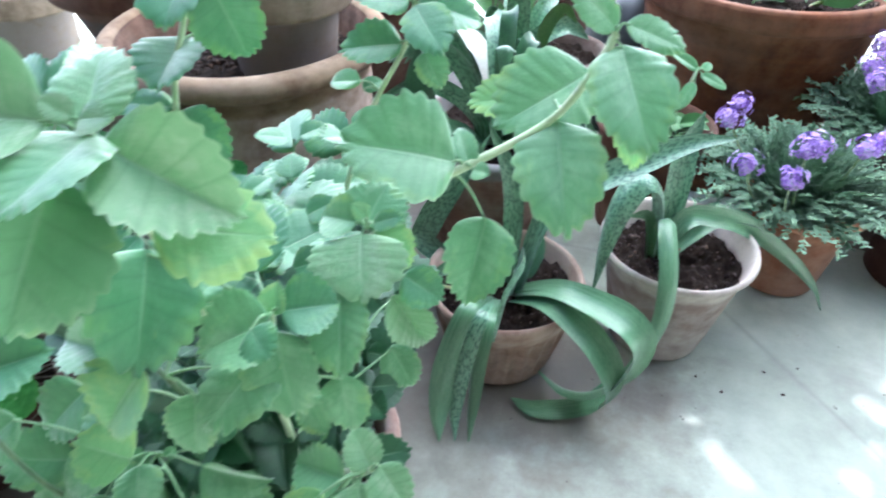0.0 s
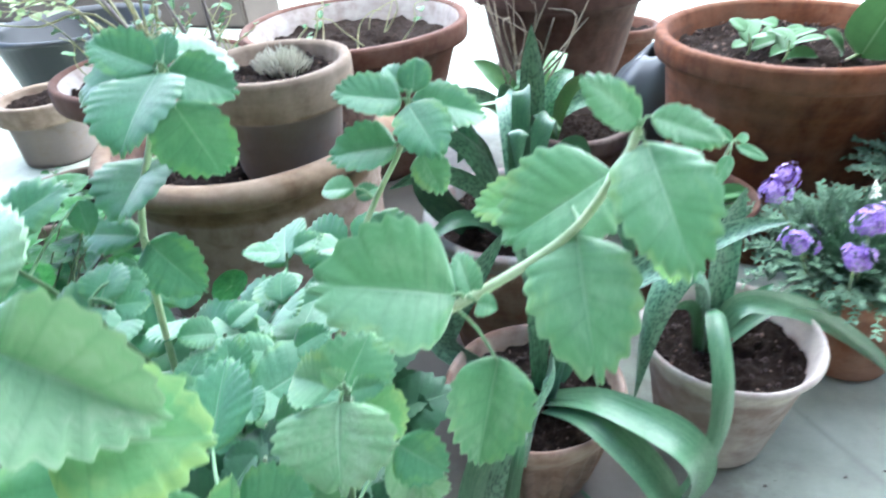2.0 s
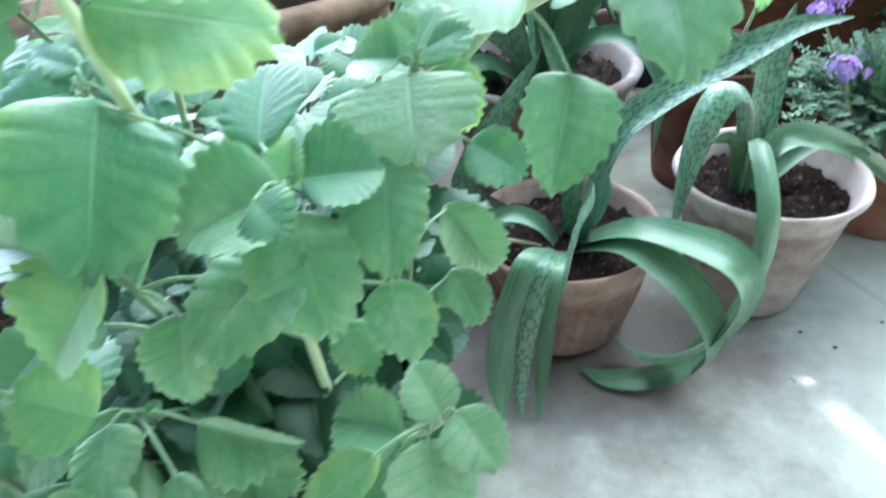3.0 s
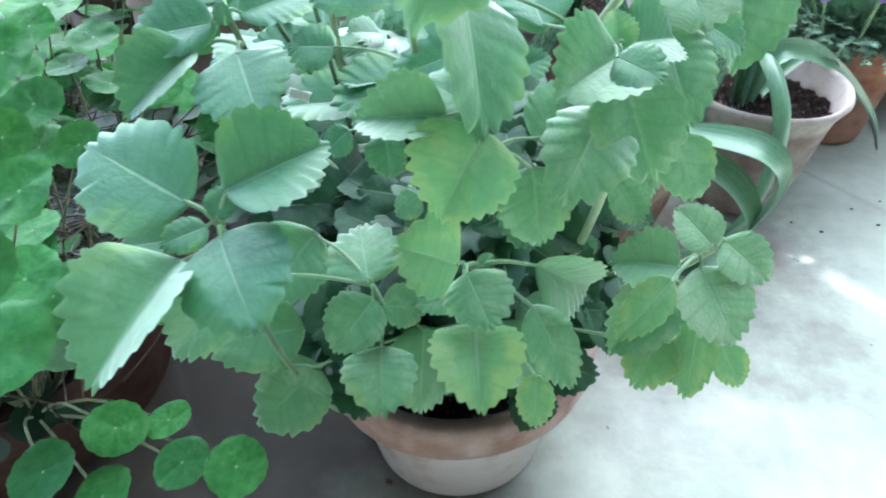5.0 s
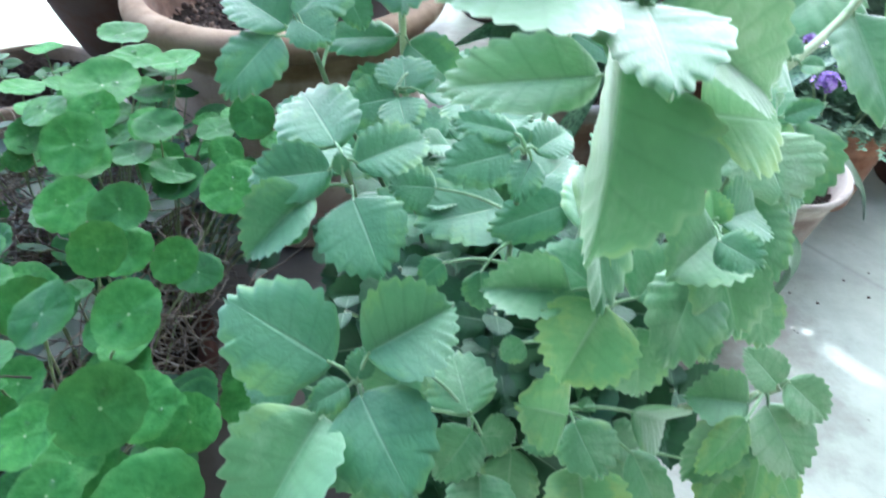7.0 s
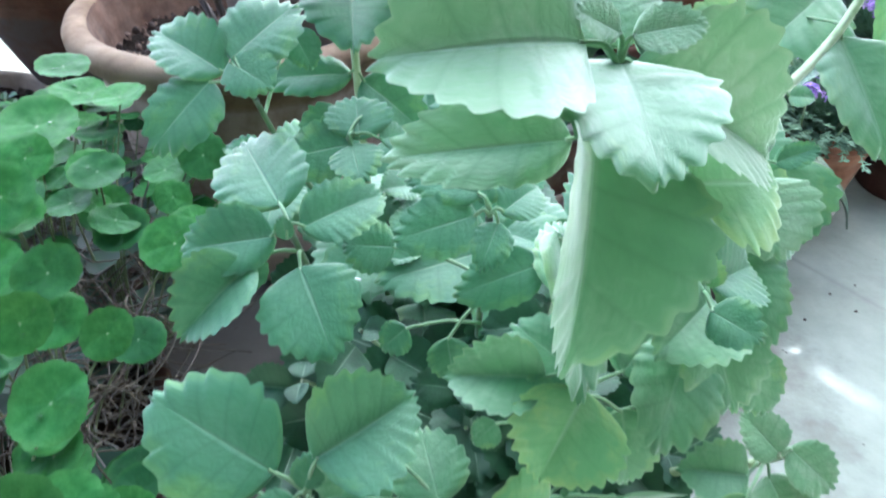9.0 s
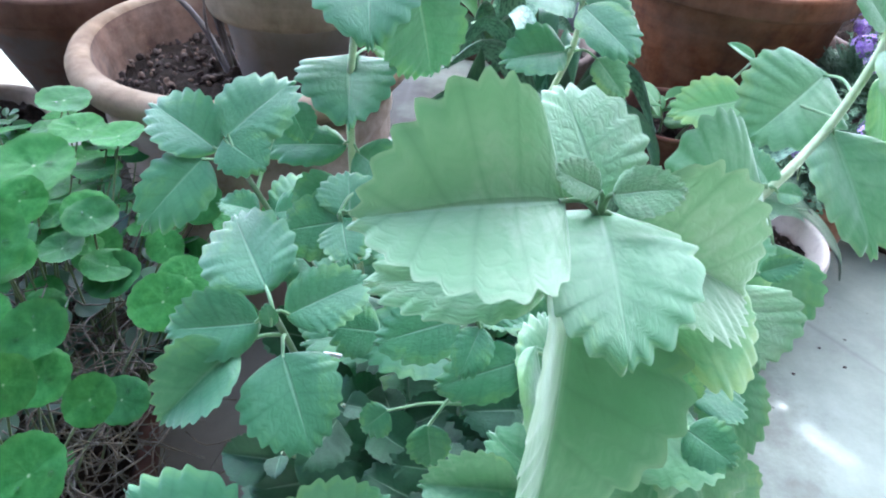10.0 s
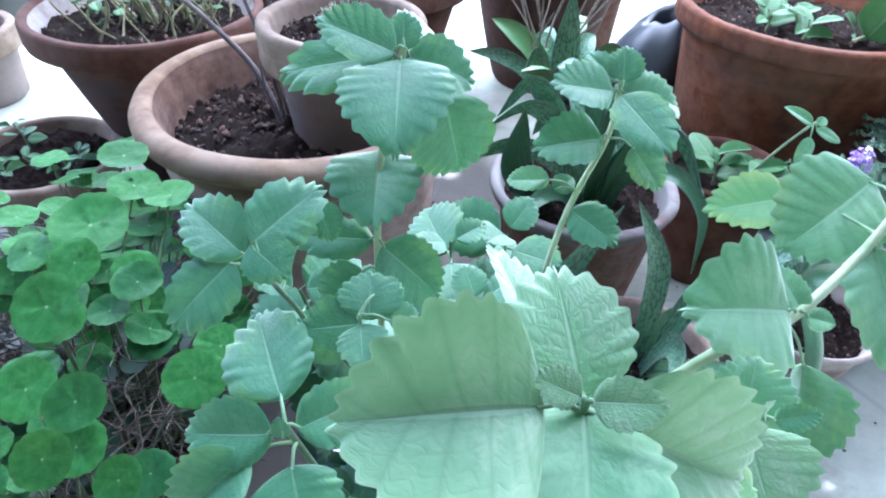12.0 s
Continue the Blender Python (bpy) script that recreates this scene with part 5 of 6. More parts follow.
for k in range(14):
    a = rng.uniform(0, 2 * math.pi)
    out, up = rng.uniform(0.04, 0.15), rng.uniform(0.05, 0.17)
    d = Vector((math.cos(a), math.sin(a), 0))
    b = Vector((0.198, 1.140, 0.178)) + d * rng.uniform(0.005, 0.03)
    LILY_C.append(([b, b + d * out * 0.3 + Vector((0, 0, up * 0.7)), b + d * out * 0.75 + Vector((0, 0, up)), b + d * out * 1.2 + Vector((0, 0, up * rng.uniform(0.5, 1.0)))], rng.uniform(0.018, 0.032), k % 2 == 0, (d.x * 0.3, -0.5, 0.7)))
lily(lily_c, (0.190, 1.152, 0), LILY_C, None, LILY_DARK)

lily_q = thing("potted_lily", "tall spotted lily in a pale clay pot at the back", "plant", 0.205, 1.480, group="potted lilies")
pot(lily_q, 0.095, 0.190, 0.070, CLAY_GREY, band=0.03, fill=0.02, label="pale clay pot", seed=9.0)
LILY_Q = []
for k in range(13):
    a = 2 * math.pi * k / 13 + rng.uniform(-0.3, 0.3)
    out, up = rng.uniform(0.03, 0.10), rng.uniform(0.04, 0.11)
    d = Vector((math.cos(a), math.sin(a), 0))
    b = Vector((0.150, 1.440, 0.170)) + d * rng.uniform(0.005, 0.03)
    LILY_Q.append(([b, b + d * out * 0.3 + Vector((0, 0, up * 0.7)), b + d * out * 0.8 + Vector((0, 0, up)), b + d * out * 1.3 + Vector((0, 0, up * rng.uniform(0.5, 1.1)))], rng.uniform(0.022, 0.036), k % 3 != 0, (d.x * 0.3, -0.6, 0.7)))
LILY_Q.append(([(0.150, 1.430, 0.17), (0.150, 1.420, 0.26), (0.148, 1.410, 0.36)], 0.038, True, FRONT))
lily(lily_q, (0.205, 1.480, 0), LILY_Q, None, LILY_BRIGHT)


for owner, r, z, seed in ((lily_a, 0.074, 0.124, 401), (lily_b, 0.074, 0.108, 402), (lily_c, 0.098, 0.184, 403), (mint, 0.080, 0.123, 404)):
    crumbs(owner, 150, r, z, DEBRIS, 0.0035, seed)
    crumbs(owner, 45, r, z + 0.001, DEBRIS_TAN, 0.0026, seed + 10)


# ---- verbena ----
def feathery(parent, centre, spread, height, count, seed):
    """Finely cut leaves: short twigs with narrow leaflets in pairs."""
    rng = random.Random(seed)
    bm = bmesh.new()
    for _ in range(count):
        a, r = rng.random() * 2 * math.pi, math.sqrt(rng.random())
        d = Vector((math.cos(a) * r, math.sin(a) * r, 0))
        root = Vector(centre) + Vector((d.x * spread * 0.55, d.y * spread * 0.55, -0.01))
        tip = Vector(centre) + Vector((d.x * spread + rng.uniform(-0.03, 0.03), d.y * spread + rng.uniform(-0.03, 0.03), height * rng.uniform(0.4, 1.05) * (1 - 0.6 * r * r) - 0.02 * r))
        side = Vector((-d.y, d.x, 0)).normalized() if r > 0.05 else Vector((1, 0, 0))
        line = smooth_line([root, root.lerp(tip, 0.5) + Vector((0, 0, 0.012)), tip], 5)
        for i, p in enumerate(line[2:], 2):
            run = (line[min(i + 1, len(line) - 1)] - line[i - 1]).normalized()
            for s in (-1, 1):
                for _ in range(2):
                    q = (side * s * rng.uniform(0.5, 1) + run * rng.uniform(0.2, 1.0) + Vector((0, 0, rng.uniform(-0.2, 0.6)))).normalized() * rng.uniform(0.004, 0.010)
                    w = run.cross(q).normalized() * 0.0007
                    e = q.cross(w).normalized() * 0.0011
                    v = [bm.verts.new(x) for x in (p - e, p + e + w, p + q * 0.6 + e * 1.4, p + q, p + q * 0.6 - e * 1.4)]
                    bm.faces.new(v)
        tube(bm, [root, line[len(line) // 2], tip], 0.0009, 0.0006, 4, 3)
    return tagged(part("foliage", bm, FEATHER, parent, "feathery grey-green leaves"), kind="stuff")


def flower_head(parent, at, radius, seed):
    rng = random.Random(seed)
    bm = bmesh.new()
    for k in range(30):
        z = 1 - k / 30 * 1.35
        a = k * 2.399
        s = math.sqrt(max(0, 1 - z * z))
        n = Vector((s * math.cos(a), s * math.sin(a), z)).normalized()
        c = Vector(at) + n * radius * rng.uniform(0.45, 1.5)
        x = n.orthogonal().normalized()
        y = n.cross(x)
        spin = rng.random() * 6.28
        for p in range(5):
            b = spin + p * 2 * math.pi / 5
            d, e = x * math.cos(b) + y * math.sin(b), y * math.cos(b) - x * math.sin(b)
            r = radius * 0.40 * rng.uniform(0.7, 1.15)
            v = [bm.verts.new(c + q) for q in (d * r * 0.08, d * r * 0.55 - e * r * 0.33 + n * r * 0.12, d * r - e * r * 0.2, d * r * 0.9 + n * r * 0.04, d * r + e * r * 0.2, d * r * 0.55 + e * r * 0.33 + n * r * 0.12)]
            f = bm.faces.new(v)
            f.material_index = k % 2
    ob = new("flower_head", mesh_of(bm, (PETAL, PETAL_LIGHT), False))
    ob.parent = parent
    return tagged(ob, "cluster of small violet flowers")


verbena = thing("potted_verbena", "violet-flowered verbena in an orange clay pot", "plant", 0.598, 1.228, group="verbenas")
pot(verbena, 0.085, 0.155, 0.058, CLAY_BRIGHT, band=0.030, fill=0.012, label="orange clay pot", seed=5.0)
feathery(verbena, (-0.02, -0.02, 0.153), 0.122, 0.085, 620, 41)
for k, (x, y, z) in enumerate([(0.462, 1.114, 0.280), (0.493, 1.100, 0.233), (0.539, 1.070, 0.278), (0.533, 1.060, 0.246), (0.616, 1.150, 0.250), (0.640, 1.170, 0.255), (0.470, 1.125, 0.292), (0.548, 1.075, 0.284)]):
    flower_head(verbena, (x - 0.598, y - 1.228, z), 0.0135 if k < 6 else 0.011, 60 + k)
for x, y, z in [(0.462, 1.114, 0.280), (0.493, 1.100, 0.233), (0.539, 1.070, 0.278), (0.533, 1.060, 0.246), (0.616, 1.150, 0.250)]:
    p = Vector((x - 0.598, y - 1.228, z))
    rod("stem", [(p.x * 0.35, p.y * 0.35, 0.12), (p.x * 0.8, p.y * 0.8, z - 0.05), p], 0.0013, 0.001, GREEN_STEM, verbena)

verbena_b = thing("potted_verbena", "violet-flowered verbena in a greyed clay pot behind", "plant", 0.735, 1.400, group="verbenas")
pot(verbena_b, 0.105, 0.190, 0.075, CLAY_GREY, band=0.030, fill=0.012, label="greyed clay pot", seed=7.0)
feathery(verbena_b, (-0.02, -0.02, 0.19), 0.135, 0.09, 480, 42)
for k, (x, y, z) in enumerate([(0.645, 1.350, 0.275), (0.645, 1.300, 0.272), (0.660, 1.400, 0.285), (0.70, 1.33, 0.285), (0.72, 1.37, 0.29)]):
    flower_head(verbena_b, (x - 0.735, y - 1.400, z), 0.0145, 80 + k)

clay_right = thing("flowerpot", "dark empty clay pot on the floor", "pot", 0.795, 1.290)
pot(clay_right, 0.085, 0.130, 0.065, CLAY_DARK, band=0.03, fill=0.03, seed=8.0)

# ---- small seedling pot ----
seedling = thing("potted_seedling", "leafy seedling in a thin red clay pot", "plant", 0.392, 1.285)
pot(seedling, 0.086, 0.180, 0.058, CLAY_RED, band=0.020, lip=0.006, wall=0.005, fill=0.03, style="plain", label="thin red clay pot", seed=10.0)


def small_plant(parent, roots, seed, leaves=7, size=0.035, height=0.07, pool=None):
    rng = random.Random(seed)
    for root in roots:
        top = Vector(root) + Vector((rng.uniform(-0.02, 0.02), rng.uniform(-0.02, 0.02), height * rng.uniform(0.7, 1.1)))
        rod("stem", [root, Vector(root).lerp(top, 0.5) + Vector((0.004, 0, 0)), top], 0.0018, 0.001, GREEN_STEM, parent)
        for k in range(leaves):
            f = 0.35 + 0.65 * k / max(1, leaves - 1)
            at = Vector(root).lerp(top, f)
            a = k * math.pi / 2 + (k // 2) * 1.1 + rng.uniform(-0.3, 0.3)
            d = Vector((math.cos(a), math.sin(a), rng.uniform(0.0, 0.6))).normalized()
            ln = size * rng.uniform(0.7, 1.15) * (1.15 - 0.5 * f)
            placed("leaf", (pool or SMOOTH_SET)[rng.randrange(5)], parent, leaf_matrix(at + d * 0.006, at + d * (ln + 0.006), ln * 0.55, rng.uniform(-15, 15), (0, -0.3, 0.9)))


small_plant(seedling, [(-0.015, -0.015, 0.15), (0.035, -0.02, 0.15)], 91, 7, 0.062, 0.060)
SEED_AT = Matrix.Translation((-0.405, -1.275, 0))
whorl(seedling, SEED_AT, LEAVES_S, [(0.430, 1.135, 0.318)], random.Random(3), 0.0012, PALE_SMOOTH_SET)
rod("stem", [SEED_AT @ Vector(p) for p in ((0.415, 1.255, 0.15), (0.425, 1.19, 0.25), (0.430, 1.135, 0.318))], 0.0022, 0.0015, MINT_STEM, seedling)

# ---- large pots behind ----
big = thing("potted_plant", "broad-leaved young plants in a large orange clay pot", "plant", 0.508, 1.545)
pot(big, 0.194, 0.328, 0.140, CLAY_ORANGE, band=0.036, lip=0.014, wall=0.012, fill=0.035, label="large orange clay pot", seed=11.0)
small_plant(big, [(-0.06, -0.03, 0.290), (0.0, 0.04, 0.290), (-0.02, -0.07, 0.290)], 92, 5, 0.052, 0.04)
for base, tip, w in [((0.583, 1.46, 0.300), (0.600, 1.40, 0.420), 0.075), ((0.66, 1.47, 0.32), (0.73, 1.40, 0.36), 0.05), ((0.56, 1.45, 0.31), (0.53, 1.42, 0.345), 0.03)]:
    placed("leaf", SMOOTH_SET[1], big, Matrix.Translation((-0.500, -1.500, 0)) @ leaf_matrix(base, tip, w, 0))
rod("stem", [(0.06, -0.02, 0.28), (0.075, -0.04, 0.30), (0.083, -0.04, 0.305)], 0.004, 0.003, GREEN_STEM, big)
rod("stem", [(0.13, 0.0, 0.28), (0.15, -0.02, 0.31), (0.16, -0.03, 0.322)], 0.003, 0.002, GREEN_STEM, big)
crumbs(big, 260, 0.165, 0.296, DEBRIS, 0.004, 93)
crumbs(big, 120, 0.165, 0.297, DEBRIS_TAN, 0.0035, 193)

soil_pot = thing("flowerpot", "greyed clay pot of bare soil behind the verbenas", "pot", 0.865, 1.665)
pot(soil_pot, 0.125, 0.195, 0.085, CLAY_GREY, band=0.030, fill=0.018, label="greyed clay pot", seed=21.0)
small_plant(soil_pot, [(-0.06, -0.05, 0.175), (0.03, -0.04, 0.175)], 97, 7, 0.03, 0.06)

bowl = thing("clay_bowl", "wide tan clay bowl with a thick rolled rim and dry twigs", "pot", -0.158, 1.122)
pot(bowl, 0.193, 0.304, 0.145, CLAY_TAN, band=0.030, lip=0.022, wall=0.016, fill=0.056, style="roll", label="wide tan clay bowl with rolled rim", seed=12.0, lining=CLAY_INNER)
crumbs(bowl, 420, 0.150, 0.251, DEBRIS, 0.0055, 94)
crumbs(bowl, 260, 0.150, 0.253, DEBRIS_TAN, 0.0045, 194)
for line, r in (([(-0.142, 1.06, 0.225), (-0.193, 1.10, 0.295), (-0.255, 1.11, 0.352), (-0.299, 1.11, 0.390), (-0.345, 1.11, 0.450)], 0.0042), ([(-0.150, 1.08, 0.225), (-0.168, 1.08, 0.321), (-0.192, 1.085, 0.399), (-0.230, 1.09, 0.470)], 0.0032), ([(-0.145, 1.09, 0.225), (-0.166, 1.095, 0.292), (-0.163, 1.095, 0.373), (-0.170, 1.10, 0.470)], 0.0036), ([(-0.15, 1.07, 0.225), (-0.18, 1.085, 0.30), (-0.172, 1.09, 0.36)], 0.0022)):
    b = bmesh.new()
    tube(b, [Vector(p) - Vector((-0.127, 1.072, -0.004)) for p in line], r, r * 0.6, 8)
    part("twig", b, TWIG, bowl)

cup = thing("potted_succulent", "pale tufted succulent in a small clay pot standing in the bowl", "plant", -0.104, 1.130, 0.236)
pot(cup, 0.094, 0.150, 0.062, CLAY_CUP, band=0.050, fill=0.022, label="small greyed clay pot", seed=13.0)
tuft = bmesh.new()
rng = random.Random(95)
for _ in range(230):
    a, r = rng.random() * 6.28, math.sqrt(rng.random())
    b = Vector((0.004 + 0.030 * r * math.cos(a), 0.012 + 0.022 * r * math.sin(a), 0.128 + 0.016 * (1 - r * r)))
    d = Vector((math.cos(a) * r * 0.8, math.sin(a) * r * 0.8, 1)).normalized()
    tube(tuft, [b, b + d * rng.uniform(0.006, 0.013), b + d * rng.uniform(0.014, 0.022)], 0.0018, 0.0005, 5, 2)
part("tuft", tuft, CACTUS, cup, "pale tufted succulent")
crumbs(cup, 160, 0.075, 0.130, DEBRIS, 0.003, 96)
crumbs(cup, 60, 0.075, 0.131, DEBRIS_TAN, 0.0026, 196)


def weeds(parent, centre, radius, height, count, seed, mat=PALE_STALK, leafy=0.5):
    """Straggly pale stalks with a few small leaves."""
    rng = random.Random(seed)
    for _ in range(count):
        a, r = rng.random() * 6.28, radius * math.sqrt(rng.random())
        root = Vector(centre) + Vector((r * math.cos(a), r * math.sin(a), 0))
        lean = Vector((rng.uniform(-1, 1), rng.uniform(-1, 1), 0)) * height * 0.6
        top = root + lean + Vector((0, 0, height * rng.uniform(0.4, 1.1)))
        rod("stalk", [root, root.lerp(top, 0.4) + Vector((rng.uniform(-0.02, 0.02), rng.uniform(-0.02, 0.02), 0.01)), root.lerp(top, 0.75) + Vector((rng.uniform(-0.02, 0.02), 0, 0.012)), top], rng.uniform(0.0012, 0.0024), 0.0009, mat, parent)
        if rng.random() < leafy:
            for k in range(3):
                at = root.lerp(top, 0.5 + 0.25 * k)
                d = Vector((rng.uniform(-1, 1), rng.uniform(-1, 1), rng.uniform(0, 0.5))).normalized()
                ln = rng.uniform(0.012, 0.025)
                placed("leaf", SMOOTH_SET[rng.randrange(5)], parent, leaf_matrix(at, at + d * ln, ln * 0.6, 0, (0, -0.2, 0.9)))


left_pot = thing("potted_weeds", "pale cut-back stalks in a red clay pot", "plant", -0.482, 1.333)
pot(left_pot, 0.172, 0.300, 0.046, CLAY_RED_GREYED, band=0.040, fill=0.03, label="red clay pot, greyed below", seed=14.0, lining=CLAY_LIMED)
weeds(left_pot, (0.02, 0.0, 0.27), 0.11, 0.13, 46, 97, YELLOW_STALK, 0.8)
for k, (dx, dy, up) in enumerate([(-0.42, 0.02, 0.12), (-0.34, 0.10, 0.16), (-0.30, -0.06, 0.10), (-0.24, 0.12, 0.17), (-0.46, 0.12, 0.09), (-0.18, 0.02, 0.18), (-0.27, 0.03, 0.13), (-0.38, -0.03, 0.15), (0.10, 0.10, 0.17), (0.05, 0.02, 0.19)]):
    root = Vector((-0.02 + 0.012 * (k % 4), 0.01 * (k % 3), 0.27))
    top = root + Vector((dx, dy, up))
    mid = root + Vector((dx * 0.35, dy * 0.3, up * 0.95 + 0.015))
    stalk = rod("stalk", [root, mid, root.lerp(top, 0.7) + Vector((0, 0, 0.025)), top], 0.0026, 0.0012, YELLOW_STALK, left_pot)
    for j in range(9):
        f = 0.3 + 0.085 * j
        at = mid.lerp(top, f) + Vector((0, 0, 0.012))
        d = Vector((rng.uniform(-1, 1), rng.uniform(-1, 1), rng.uniform(-0.3, 0.6))).normalized()
        ln = rng.uniform(0.016, 0.032)
        placed("leaf", WEED_SET[rng.randrange(5)], stalk, leaf_matrix(at, at + d * ln, ln * 0.75, rng.uniform(-25, 25), (0, -0.4, 0.9)))
crumbs(left_pot, 220, 0.14, 0.275, DEBRIS, 0.004, 98)
crumbs(left_pot, 110, 0.14, 0.276, DEBRIS_TAN, 0.0035, 198)

edge_pot = thing("flowerpot", "thick-rimmed grey clay pot with dry soil", "pot", -1.035, 1.515)
pot(edge_pot, 0.105, 0.150, 0.085, CLAY_CUP, band=0.05, wall=0.014, fill=0.02, seed=15.0)
grey_pot = thing("potted_seedling", "small succulent seedlings in a shallow grey clay pot", "plant", -0.605, 1.175)
pot(grey_pot, 0.118, 0.120, 0.080, CLAY_CUP, band=0.030, fill=0.018, label="shallow grey clay pot", seed=16.0)
small_plant(grey_pot, [(0.01, -0.03, 0.10), (0.05, 0.0, 0.10), (-0.03, -0.05, 0.10), (0.07, -0.04, 0.10), (-0.05, 0.03, 0.10)], 99, 7, 0.03, 0.045)

mid_pot = thing("potted_seedling", "thin-stemmed seedlings in a red clay pot at the back", "plant", -0.255, 1.636)
pot(mid_pot, 0.222, 0.304, 0.120, CLAY_RED, band=0.040, wall=0.012, fill=0.045, label="red clay pot", seed=17.0, lining=CLAY_LIMED)
weeds(mid_pot, (0.0, -0.02, 0.26), 0.10, 0.14, 9, 100, PALE_STALK, 0.4)

far_pot = thing("potted_shrub", "bare twiggy shrub in a dark red clay pot", "plant", 0.095, 1.930)
pot(far_pot, 0.190, 0.330, 0.095, CLAY_DARK, band=0.040, fill=0.03, label="dark red clay pot", seed=18.0)
rng = random.Random(101)
for k in range(9):
    root = Vector((-0.085 + rng.uniform(-0.02, 0.02), 0.0, 0.165))
    top = root + Vector((rng.uniform(-0.18, 0.18), rng.uniform(-0.05, 0.10), rng.uniform(0.14, 0.27)))
    bend = root.lerp(top, 0.45) + Vector((rng.uniform(-0.02, 0.02), 0, 0.01))
    rod("twig", [root, bend, top], 0.0024, 0.0012, DRY_STEM, lily_q)
    rod("twig", [bend, bend.lerp(top, 0.6) + Vector((rng.uniform(-0.03, 0.03), 0, 0)), bend + Vector((rng.uniform(-0.09, 0.09), 0.02, rng.uniform(0.05, 0.12)))], 0.0017, 0.0009, DRY_STEM, lily_q)
small_plant(lily_q, [(-0.085, -0.035, 0.17), (-0.05, 0.0, 0.17)], 102, 10, 0.022, 0.10)

# ---- behind the pots ----
tub = thing("plastic_tub", "dark grey plastic tub standing behind the clay pots", "tub", -1.290, 1.900)
b = bmesh.new()
vs = turned(b, [(0.0, 0.0), (0.17, 0.0), (0.180, 0.006), (0.218, 0.195), (0.228, 0.198), (0.232, 0.206), (0.228, 0.214), (0.218, 0.214), (0.208, 0.200), (0.175, 0.02), (0.0, 0.015)], 48, 0.01, 3.0)
bmesh.ops.remove_doubles(b, verts=b.verts, dist=1e-5)
bmesh.ops.recalc_face_normals(b, faces=b.faces)
part("body", b, TUB, tub)
b = bmesh.new()
tube(b, [(-0.19, -0.13, 0.20), (-0.18, -0.18, 0.12), (-0.10, -0.225, 0.07), (0.05, -0.23, 0.07), (0.14, -0.19, 0.12), (0.19, -0.13, 0.20)], 0.0022, 0.0022, 6)
part("handle", b, TUB, tub, "thin wire handle hanging down")
red_small = thing("flowerpot", "small red clay pot half hidden at the back", "pot", 0.215, 2.170)
pot(red_small, 0.085, 0.170, 0.060, CLAY_RED, band=0.03, fill=0.02, seed=21.0)
bmw = bmesh.new()
bmesh.ops.create_cube(bmw, size=1, matrix=pose(-2.75, 2.75, 0.3) @ Matrix.Diagonal((3.0, 0.25, 0.6, 1)))
bmesh.ops.bevel(bmw, geom=bmw.edges[:], offset=0.012, segments=2, affect="EDGES")
tagged(new("wall_north", mesh_of(bmw, LOW_WALL, False)), "low brown-grey weathered garden wall", "wall", kind="structure")

# ---- grow bag ----
bag = thing("grow_bag", "slumped dark grey plastic grow bag", "bag", 0.312, 1.640)
b = bmesh.new()
rows = []
for z, r in ((0.0, 0.066), (0.03, 0.074), (0.07, 0.078), (0.11, 0.080), (0.15, 0.081), (0.19, 0.080), (0.220, 0.074), (0.245, 0.063), (0.264, 0.048), (0.272, 0.038), (0.262, 0.032), (0.240, 0.034), (0.215, 0.036)):
    row = []
    for t in [2 * math.pi * k / 64 for k in range(64)]:
        c, n = math.cos(t), math.sin(t)
        crease = 1 + 0.13 * noise.noise((c * 1.7, n * 1.7, z * 9)) + 0.025 * noise.noise((c * 4, n * 4, z * 14))
        lift = max(0, (z - 0.12) / 0.14)
        row.append((r * crease * c + 0.016 * lift * lift, r * crease * n, z + (0.016 * noise.noise((c * 1.3, n * 1.3, 5)) + 0.014 * c) * lift))
    rows.append(row)
vs = sheet(b, rows, True)
b.faces.new(list(reversed(vs[0])))
part("sack", b, BAG, bag)
b = bmesh.new()
bmesh.ops.create_circle(b, cap_ends=True, segments=32, radius=0.038, matrix=pose(0.008, 0, 0.216))
part("soil", b, SOIL, bag)

# ---- white flower caught among the mint leaves ----
flower = bmesh.new()
for k in range(4):
    a = k * math.pi / 2 + 0.4
    d, e = Vector((math.cos(a), -0.5 * math.sin(a), 0.8 * math.sin(a))), Vector((-math.sin(a), -0.5 * math.cos(a), 0.8 * math.cos(a)))
    n = d.cross(e)
    grid = [[d * (0.0085 * u) + e * (0.0034 * v * math.sin(math.pi * min(1, u + 0.15)) ** 0.6) + n * (0.12 * u * u * 0.0085 * 50 * 0.02 + 0.001 * v * v) for v in (-1, -0.5, 0, 0.5, 1)] for u in (0.05, 0.3, 0.55, 0.8, 1.0)]
    sheet(flower, grid)
ob = new("fallen_flower", mesh_of(flower, WHITE_BIT))
ob.location = (0.047, 0.649, 0.321)
tagged(ob, "small white fallen flower caught on the mint leaves", "flower")

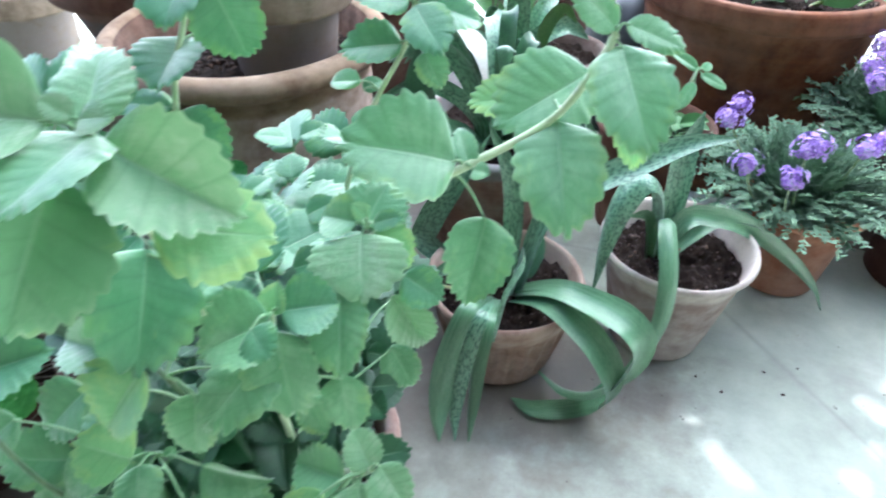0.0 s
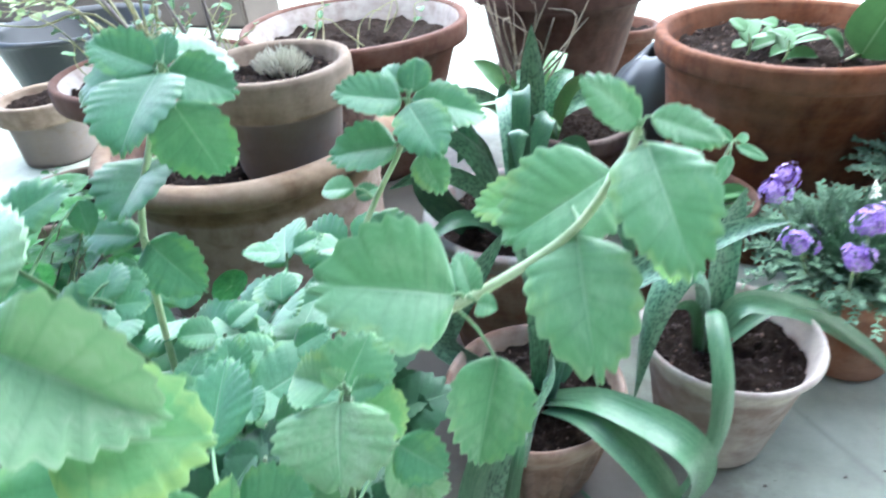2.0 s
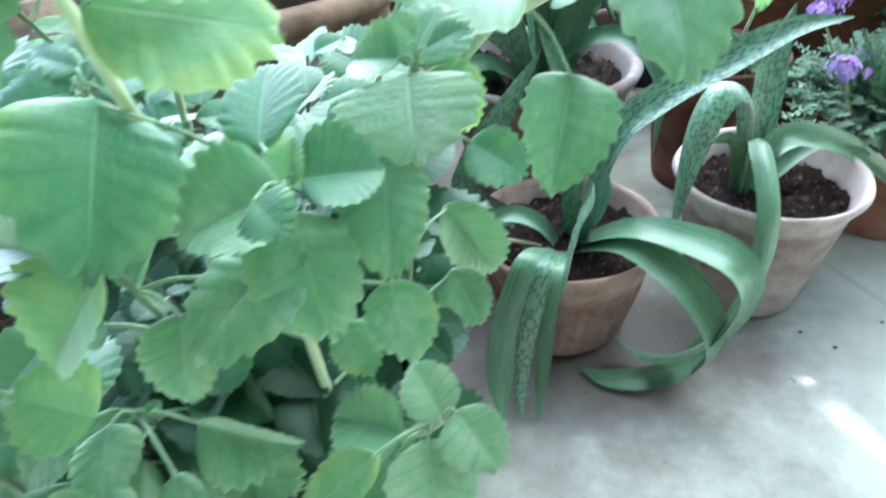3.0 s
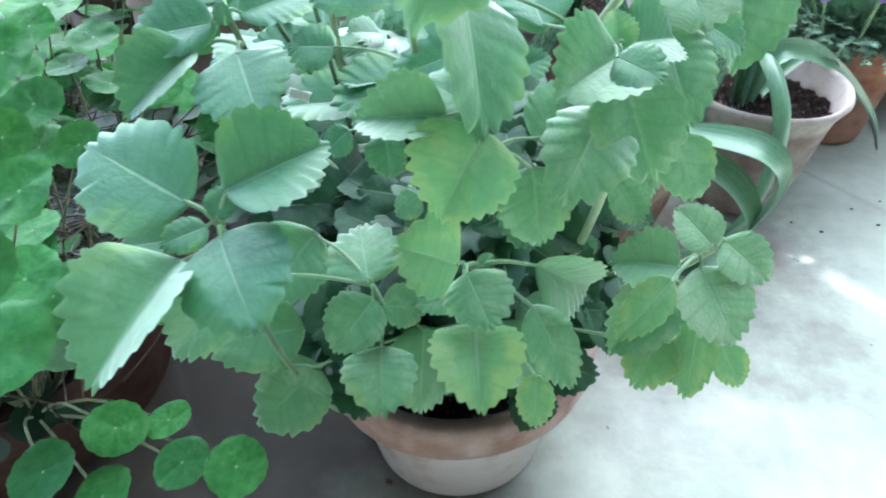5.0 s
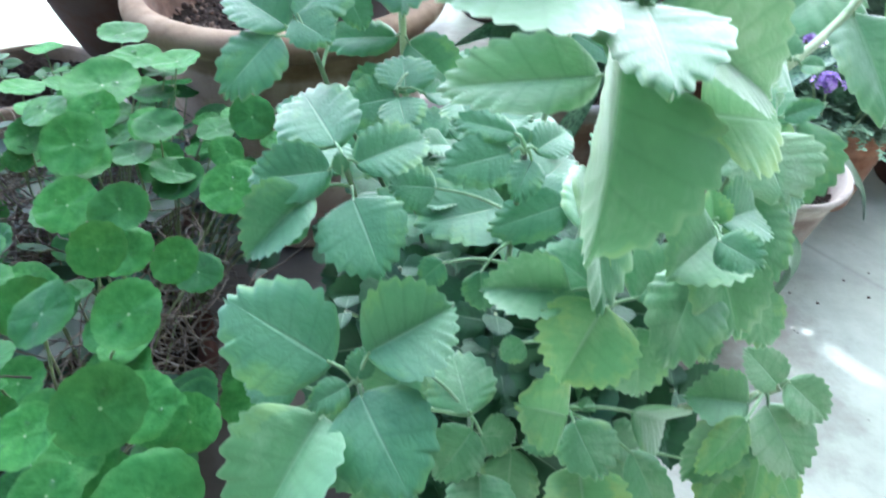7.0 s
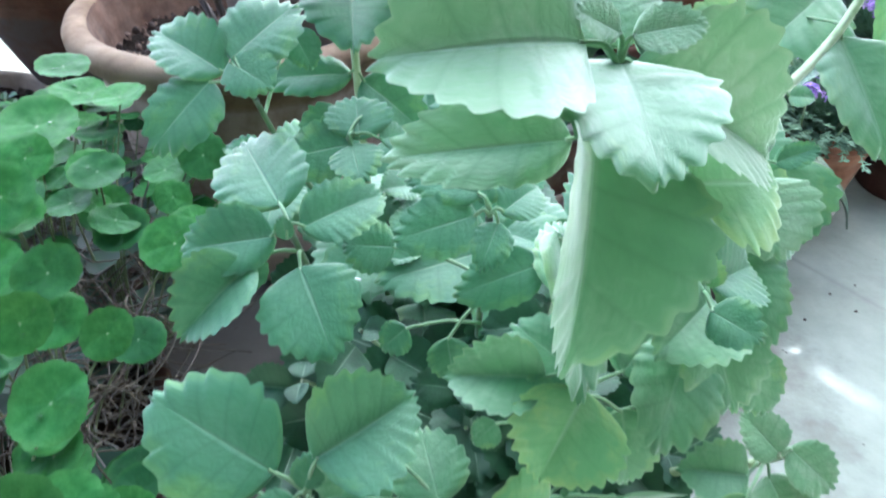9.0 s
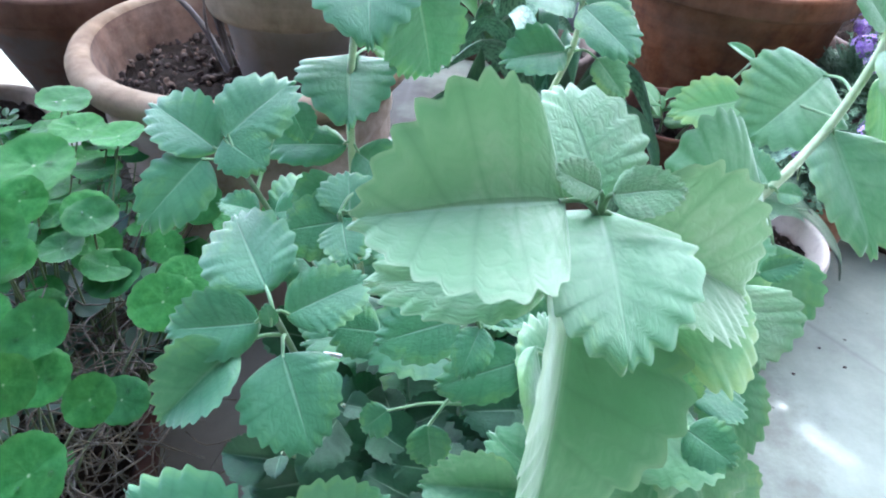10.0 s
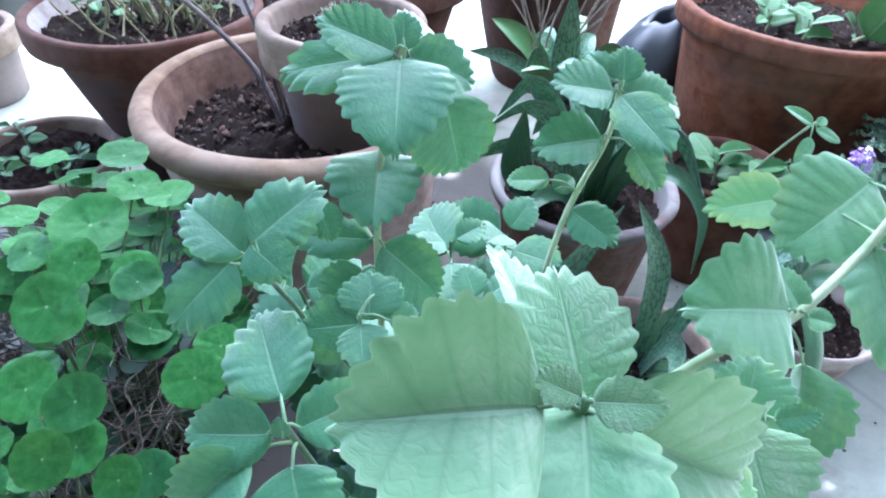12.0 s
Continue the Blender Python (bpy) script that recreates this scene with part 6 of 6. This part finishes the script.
# ---- bits on the floor ----
rng = random.Random(104)
for x, y, s in [(0.50, 0.985, 0.0018), (0.53, 0.97, 0.0022), (0.58, 1.02, 0.0018), (0.60, 0.99, 0.0026), (0.083, 0.598, 0.003), (0.30, 0.58, 0.002), (0.62, 1.04, 0.0017)]:
    b = bmesh.new()
    bmesh.ops.create_icosphere(b, subdivisions=2, radius=s, matrix=Matrix.Diagonal((1, rng.uniform(0.5, 0.9), 0.5, 1)))
    ob = new("soil_crumb", mesh_of(b, DEBRIS, False))
    ob.location = (x, y, s * 0.4)
    tagged(ob, "small dark crumb of soil on the floor", "debris", "soil crumbs")
b = bmesh.new()
for k in range(9):
    bmesh.ops.create_icosphere(b, subdivisions=1, radius=rng.uniform(0.004, 0.009), matrix=pose(rng.uniform(-0.015, 0.015), rng.uniform(-0.03, 0.03), 0.002) @ Matrix.Diagonal((1, 1, 0.3, 1)))
ob = new("soil_spill", mesh_of(b, DEBRIS, False))
ob.location = (-0.024, 1.327, 0)
tagged(ob, "small spill of dark soil on the floor", "debris")
b = bmesh.new()
bmesh.ops.create_grid(b, x_segments=6, y_segments=3, size=0.5, matrix=Matrix.Diagonal((0.03, 0.014, 1, 1)))
for v in b.verts:
    v.co.z = 0.003 + 0.004 * math.sin(v.co.x * 160)
ob = new("fallen_leaf", mesh_of(b, YELLOW_BIT))
ob.location = (0.80, 1.19, 0)
tagged(ob, "dry yellow leaf fallen on the floor", "leaf")

# ---- added diffuser overhead, out of view, with gaps that let spots of sun through ----
SHADE_Z = 1.6
gaps = []
for x, y, w, h in SPOTS:
    c = Vector((x, y, 0)) + SUN * (SHADE_Z / SUN.z)
    gaps.append((c.x - w / 2, c.x + w / 2, c.y - h / 2, c.y + h / 2))
x0, x1, y0, y1 = -3.20, 1.9, 1.25, 6.60
xs = sorted({x0, x1, *(g[0] for g in gaps), *(g[1] for g in gaps)})
ys = sorted({y0, y1, *(g[2] for g in gaps), *(g[3] for g in gaps)})
b = bmesh.new()
for xa, xb in zip(xs, xs[1:]):
    for ya, yb in zip(ys, ys[1:]):
        cx, cy = (xa + xb) / 2, (ya + yb) / 2
        if any(g[0] < cx < g[1] and g[2] < cy < g[3] for g in gaps):
            continue
        b.faces.new([b.verts.new((xx, yy, SHADE_Z)) for xx, yy in ((xa, ya), (xb, ya), (xb, yb), (xa, yb))])
bmesh.ops.remove_doubles(b, verts=b.verts, dist=1e-5)
shade = new("sun_diffuser", mesh_of(b, DIFFUSER, False))
tagged(shade, "plain white overhead sheet with small gaps, out of view, added to soften the sun", "awning", kind="structure")
